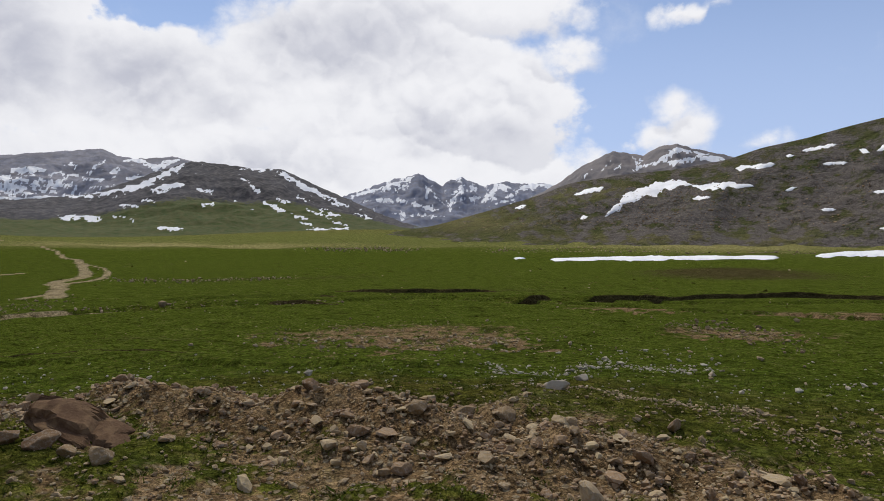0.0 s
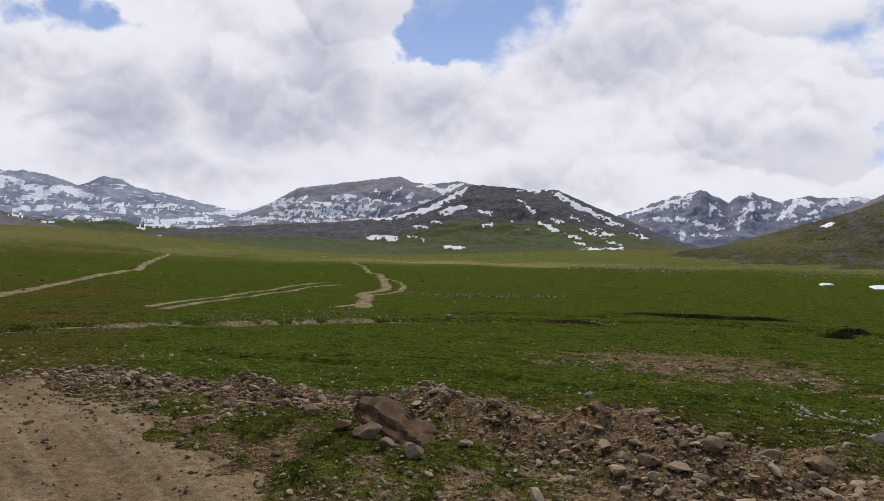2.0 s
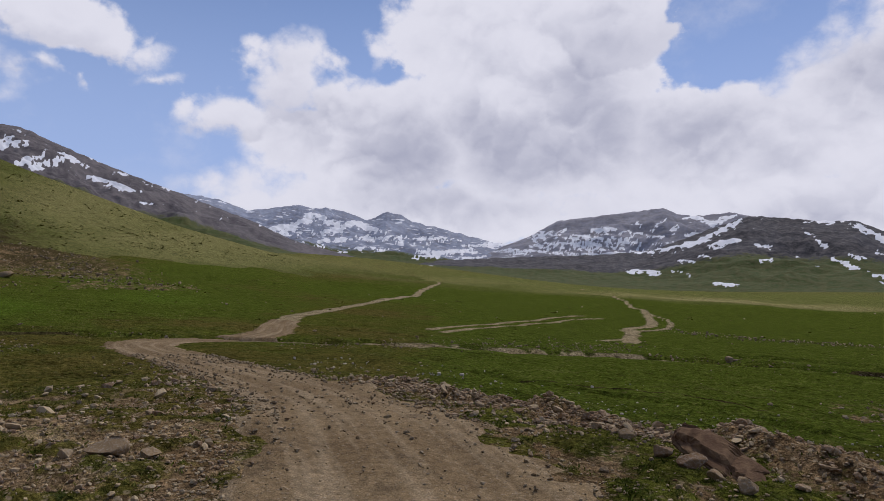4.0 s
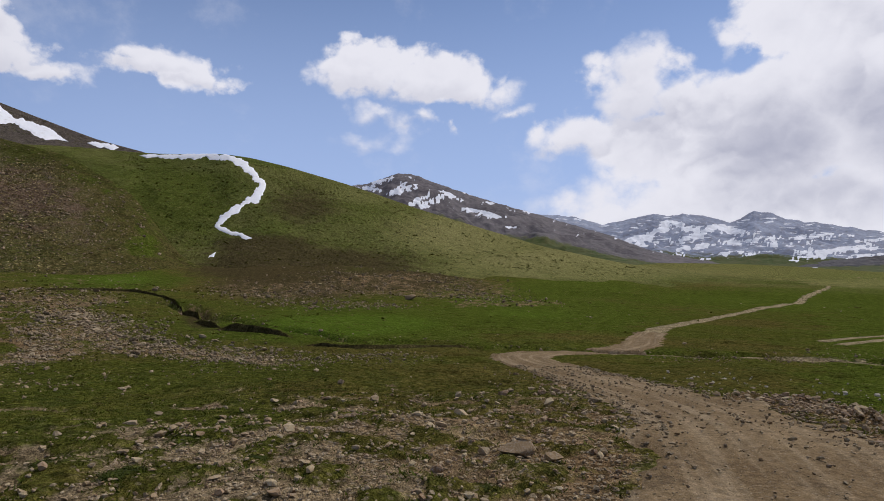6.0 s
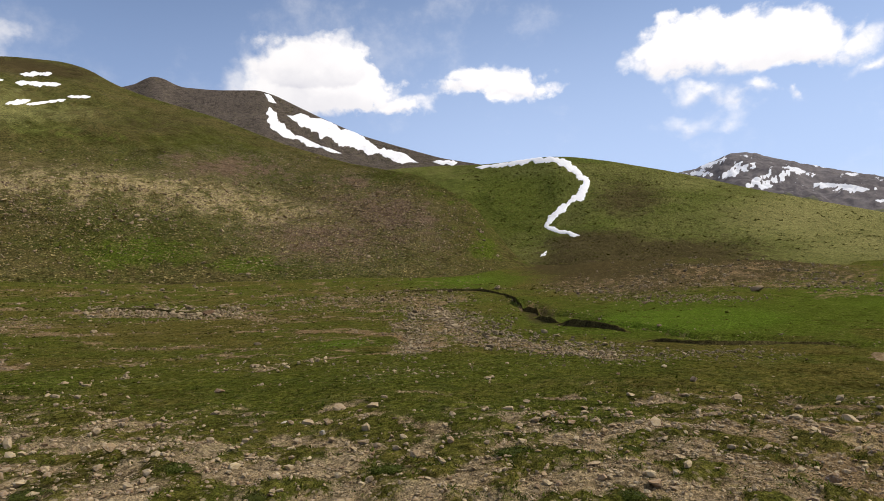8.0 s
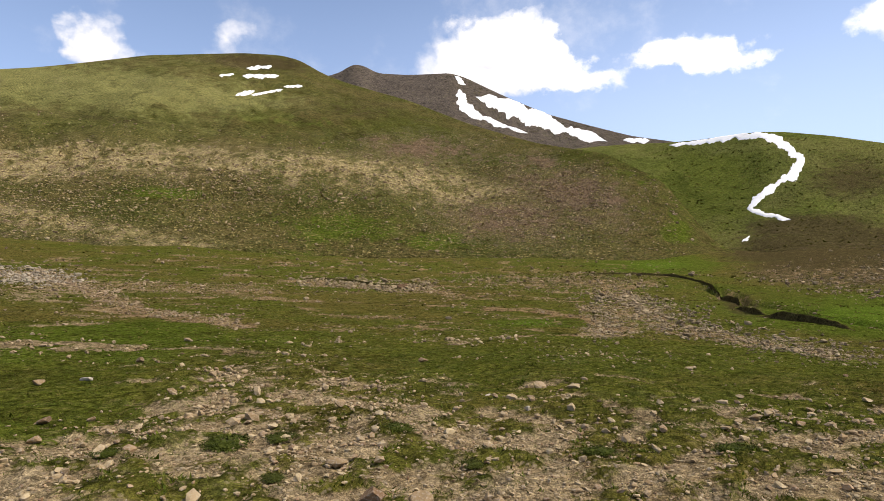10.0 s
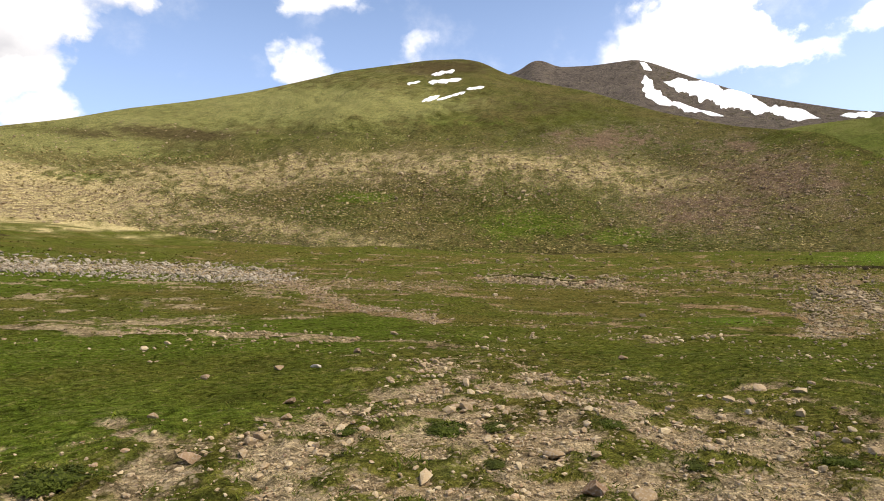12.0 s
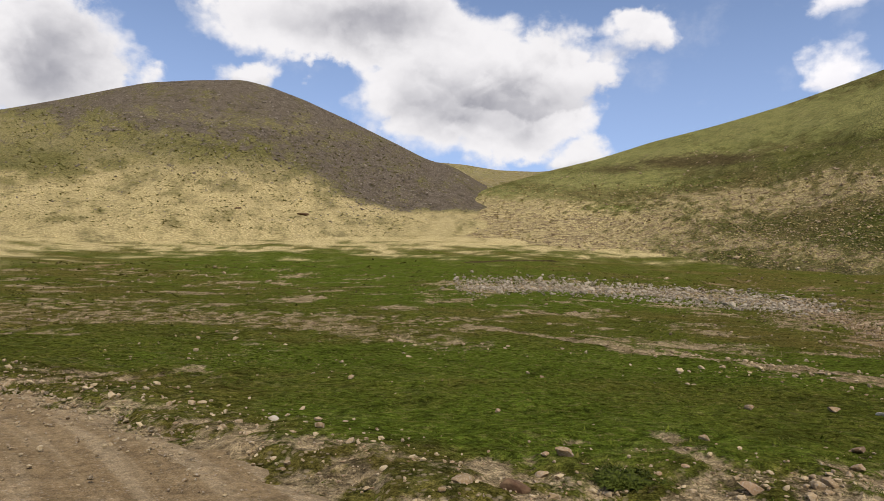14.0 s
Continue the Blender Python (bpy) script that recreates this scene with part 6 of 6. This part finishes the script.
for k, (x, y, s, m, text) in enumerate([
        (0.30, -10.75, 0.42, DARK_STONE, "dark greenish rock at the road's edge"), (0.95, -10.5, 0.30, PALE_STONE, "pale rock at the road's edge"), (-3.68, -11.2, 0.26, PALE_STONE, "flat pale stone in the grass"),
        (-0.47, -12.0, 0.34, PALE_STONE, "low pale stone in bare soil"), (4.28, -14.0, 0.22, WHITE_STONE, "small white stone lying in green turf"), (-8.33, -17.6, 0.36, WHITE_STONE, "white stone lying in green turf"),
        (-7.42, -17.9, 0.30, PALE_STONE, "pale stone lying in green turf"), (-12.1, -9.0, 0.22, WHITE_STONE, "small white stone lying in thin turf"), (-10.86, -7.5, 0.19, WHITE_STONE, "small white stone lying in thin turf"),
        (-6.23, -8.04, 0.32, PALE_STONE, "pale block of stone in gravel"), (-5.53, -6.91, 0.40, BROWN_STONE, "grey rock in gravel"), (-5.98, -6.56, 0.36, PALE_STONE, "pale rock in gravel"), (-3.0, -13.6, 0.24, PALE_STONE, "flat pale stone in the grass")]):
    boulder(x, y, s, m, text, 340 + k, (1.0, 0.8, 0.6), 53 * k)
for k, (az, el, s, m, text) in enumerate([(126.2, -2.0, 2.0, DARK_STONE, "dark boulder among pale stones"), (80.5, -1.4, 2.6, PALE_STONE, "pale boulder on the stony rise"), (120.0, -1.5, 1.0, PALE_STONE, "pale boulder by the stream"),
                                          (131.0, -1.9, 1.1, PALE_STONE, "pale boulder among stones"), (101.5, -0.7, 1.5, PALE_STONE, "pale boulder beside the gully"), (-9.1, -11.4, 0.5, WHITE_STONE, "white rock in the meadow"),
                                          (-11.3, -10.8, 0.5, WHITE_STONE, "white rock in the meadow"), (-21.5, -10.1, 0.5, WHITE_STONE, "white rock in the meadow")]):
    p = on_plain(np.array([az]), np.array([el]))[0]
    boulder(p[0], p[1], s, m, text, 370 + k, (1.0, 0.8, 0.65), 61 * k, z=float(p[2]))
for k, (az, el, s) in enumerate([(194.7, 5.8, 4.5), (200.1, 6.1, 2.6)]):
    p = on_hill("scree_mountain", np.array([az]), np.array([el]))[0]
    boulder(p[0], p[1], s, DARK_STONE, "dark boulder at the foot of the scree mountain", 390 + k, (1.3, 0.7, 0.4), 0, z=float(p[2]))


# ---- plants ----
def leaf_material(name, one, two, three):
    m, g, bsdf = surface(name)
    geo = g.node("ShaderNodeNewGeometry")
    isle, p = geo.outputs["Random Per Island"], geo.outputs["Position"]
    col = g.mix(isle, one, two)
    col = g.mix(g.step(g.noise(p, 0.7, 4.0), 0.5, 0.72), col, three)
    g.put(bsdf, "Base Color", col)
    bsdf.inputs["Roughness"].default_value = 0.7
    bsdf.inputs["Specular IOR Level"].default_value = 0.05
    return m


BLADE = leaf_material("grass blades", (0.036, 0.056, 0.005), (0.115, 0.138, 0.016), (0.15, 0.135, 0.032))
LEAF = leaf_material("cushion leaves", (0.034, 0.047, 0.007), (0.078, 0.094, 0.016), (0.060, 0.066, 0.016))


def tufts(name, n, az, r, seed, blades, size, label, gap=-0.25, loose=1.6):
    rng = np.random.default_rng(seed)
    A, R = rng.uniform(*az, n), np.exp(rng.uniform(np.log(r[0]), np.log(r[1]), n))
    x, y = plan(A, R)
    z = ground(x, y)
    bare, dry, lush, rock, heath = land_paint(x, y, z)
    road = road_gap(x, y)
    mats = fbm(x / 0.55, y / 0.55, 3, 47)
    keep = (rng.random(n) < 1.1 - 1.3 * bare) & (road > 2.2 + 0.4 * mats) & (mats + 0.12 * rng.normal(size=n) > gap)
    x, y, z, R, bare = x[keep], y[keep], z[keep], R[keep], bare[keep]
    m = len(x)
    z = z + 0.06 * smooth(0.6 - bare, 0.0, 0.35)
    X, Y, Z, S = [np.repeat(q, blades) for q in (x, y, z, size * (0.7 + 0.03 * R))]
    k = m * blades
    turn, lean = rng.uniform(0, 2 * np.pi, k), rng.uniform(0.5, 2.4, k)
    tall = S * np.exp(rng.normal(0, 0.35, k))
    X, Y = X + rng.normal(0, loose, k) * S, Y + rng.normal(0, loose, k) * S
    wide = tall * rng.uniform(0.22, 0.5, k)
    face = rng.uniform(0, 2 * np.pi, k)
    a = np.stack([X - np.cos(face) * wide, Y - np.sin(face) * wide, Z - 0.02], -1)
    b = np.stack([X + np.cos(face) * wide, Y + np.sin(face) * wide, Z - 0.02], -1)
    c = np.stack([X + np.cos(turn) * lean * tall, Y + np.sin(turn) * lean * tall, Z + tall], -1)
    v = np.stack([a, b, c], 1).reshape(-1, 3)
    ob = mesh_from(name, v, np.arange(3 * k).reshape(-1, 3), BLADE, flat=True)
    return tagged(ob, label, "grass", kind="stuff")


tufts("grass", 90000, (-38, 216), (6.5, 26), 201, 4, 0.020, "short alpine grass in low mats")
tufts("grass", 60000, (-38, 216), (6.5, 22), 202, 6, 0.026, "denser clumps of alpine grass", 0.12, 1.2)
tufts("grass", 30000, (-38, 216), (18, 60), 203, 4, 0.015, "grass tussocks farther over the meadow", 0.22, 2.2)


TUSSOCK = leaf_material("tussock grass", (0.060, 0.060, 0.010), (0.17, 0.145, 0.04), (0.10, 0.105, 0.014))


STRAW_TUFT = leaf_material("straw tussock", (0.42, 0.34, 0.15), (0.26, 0.20, 0.08), (0.34, 0.27, 0.11))


def blades_at(name, x, y, z, S, per, seed, material, label, loose=2.4, wide_by=(0.6, 1.5)):
    """Tussocks: a few broad blades at each place."""
    rng = np.random.default_rng(seed)
    X, Y, Z, S = [np.repeat(q, per) for q in (x, y, z, S)]
    k = len(X)
    turn, lean, face = rng.uniform(0, 2 * np.pi, k), rng.uniform(1.0, 3.2, k), rng.uniform(0, 2 * np.pi, k)
    tall = S * np.exp(rng.normal(0, 0.3, k))
    X, Y = X + rng.normal(0, loose, k) * S, Y + rng.normal(0, loose, k) * S
    wide = tall * rng.uniform(*wide_by, k)
    low = Z - 0.15 * tall
    a = np.stack([X - np.cos(face) * wide, Y - np.sin(face) * wide, low], -1)
    b = np.stack([X + np.cos(face) * wide, Y + np.sin(face) * wide, low], -1)
    c = np.stack([X + np.cos(turn) * lean * tall, Y + np.sin(turn) * lean * tall, Z + tall], -1)
    ob = mesh_from(name, np.stack([a, b, c], 1).reshape(-1, 3), np.arange(3 * k).reshape(-1, 3), material, flat=True)
    return tagged(ob, label, "grass", kind="stuff")


def tussock_weight(x, y, z):
    bare, dry, lush, rock, heath = land_paint(x, y, z)
    return np.clip(0.25 + 2.4 * bare * (1 - bare), 0, 1) * (0.08 + 0.92 * smooth(polar(x, y)[0], 62, 110))


x, y, z, R, rng = spread(42000, (-38, 216), (15, 170), 221, tussock_weight)
blades_at("tussocks", x, y, z, 0.0011 * R, 5, 222, TUSSOCK, "dark and straw-coloured tussocks dotted over the meadow")
for hill, n, az, el, k in (("long_green_hill", 14000, (108, 182), (0.8, 9), 223), ("green_shoulder", 4000, (58, 104), (0.8, 10), 224), ("scree_mountain", 3000, (184, 217), (4, 13), 225)):
    rng = np.random.default_rng(k)
    a, e = rng.uniform(*az, n), rng.uniform(*el, n)
    keep = below_crest(hill, a, e) & (drifts(a, e, [GULLY], 0.0) < -0.4)
    p = on_hill(hill, a[keep], e[keep])
    blades_at("tussocks", p[:, 0], p[:, 1], p[:, 2], 0.0010 * np.hypot(p[:, 0], p[:, 1]), 3, k, STRAW_TUFT if hill == "long_green_hill" else TUSSOCK, "dry tussocks dotted over the hillside")


def cushion(seed):
    """A low leafy cushion plant: a dark mound of stems under many small leaves, with an uneven outline."""
    rng = np.random.default_rng(seed)

    def lobes(d):
        turn = np.arctan2(d[:, 1], d[:, 0])
        return (1 + 0.34 * fbm(np.cos(turn) * 1.3 + seed, np.sin(turn) * 1.3, 3, seed) + 0.22 * fbm(d[:, 0] * 3 + seed, d[:, 1] * 3, 3, seed + 2))[:, None]

    v, f = facets(3, seed, 3)
    plant = new("cushion_plant")
    mesh_from("mound", v * np.array([0.42, 0.32, 0.15]) * lobes(v), f, LEAF).parent = plant
    n = 1500
    d = rng.normal(size=(n, 3))
    d[:, 2] = np.abs(d[:, 2])
    d /= np.linalg.norm(d, axis=1)[:, None]
    c = d * np.array([0.5, 0.38, 0.2]) * rng.uniform(0.78, 1.16, (n, 1)) * lobes(d)
    t1 = np.cross(d, rng.normal(size=(n, 3)))
    t1 /= np.linalg.norm(t1, axis=1)[:, None]
    t2 = np.cross(d, t1) + d * 0.8
    s = rng.uniform(0.016, 0.042, (n, 1))
    quad = np.stack([c - t1 * s * 0.6, c + t2 * s * 0.3 - t1 * 0, c + t1 * s * 0.6, c + t2 * s * 1.7], 1).reshape(-1, 3)
    mesh_from("leaves", quad, np.arange(4 * n).reshape(-1, 4), LEAF, flat=True).parent = plant
    return tagged(plant, "low green cushion plant on stony soil", "plant", "cushion plants")


CUSHIONS = [cushion(k) for k in (401, 402, 403, 404)]
PLACES = [(-1.09, -11.2, 1.05), (2.3, -11.3, 0.45), (-9.49, -3.8, 0.62), (-6.01, -9.85, 0.8), (-8.07, -8.46, 0.62), (-6.6, -9.4, 0.5), (-9.9, -2.2, 0.35), (-2.1, -11.9, 0.3), (-7.4, -6.7, 0.4), (-8.6, -5.4, 0.5), (-10.4, -5.0, 0.4),
          (-5.4, -8.3, 0.35), (-8.0, -2.2, 0.4), (-8.4, 0.6, 0.35), (-7.3, 1.1, 0.3), (-4.7, -10.6, 0.4)]
for k, (x, y, s) in enumerate(PLACES):
    s = s * 0.85
    m = pose(x, y, float(ground(np.array([x]), np.array([y]))[0]) + 0.03, 0, 0, 71 * k) @ Matrix.Diagonal((s, s * 1.1, s * 0.62, 1))
    if k < 4:
        CUSHIONS[k].matrix_basis = m
    else:
        ob = copy_thing(CUSHIONS[k % 4], m)
        ob.scale = (s, s * 1.1, s * 0.62)
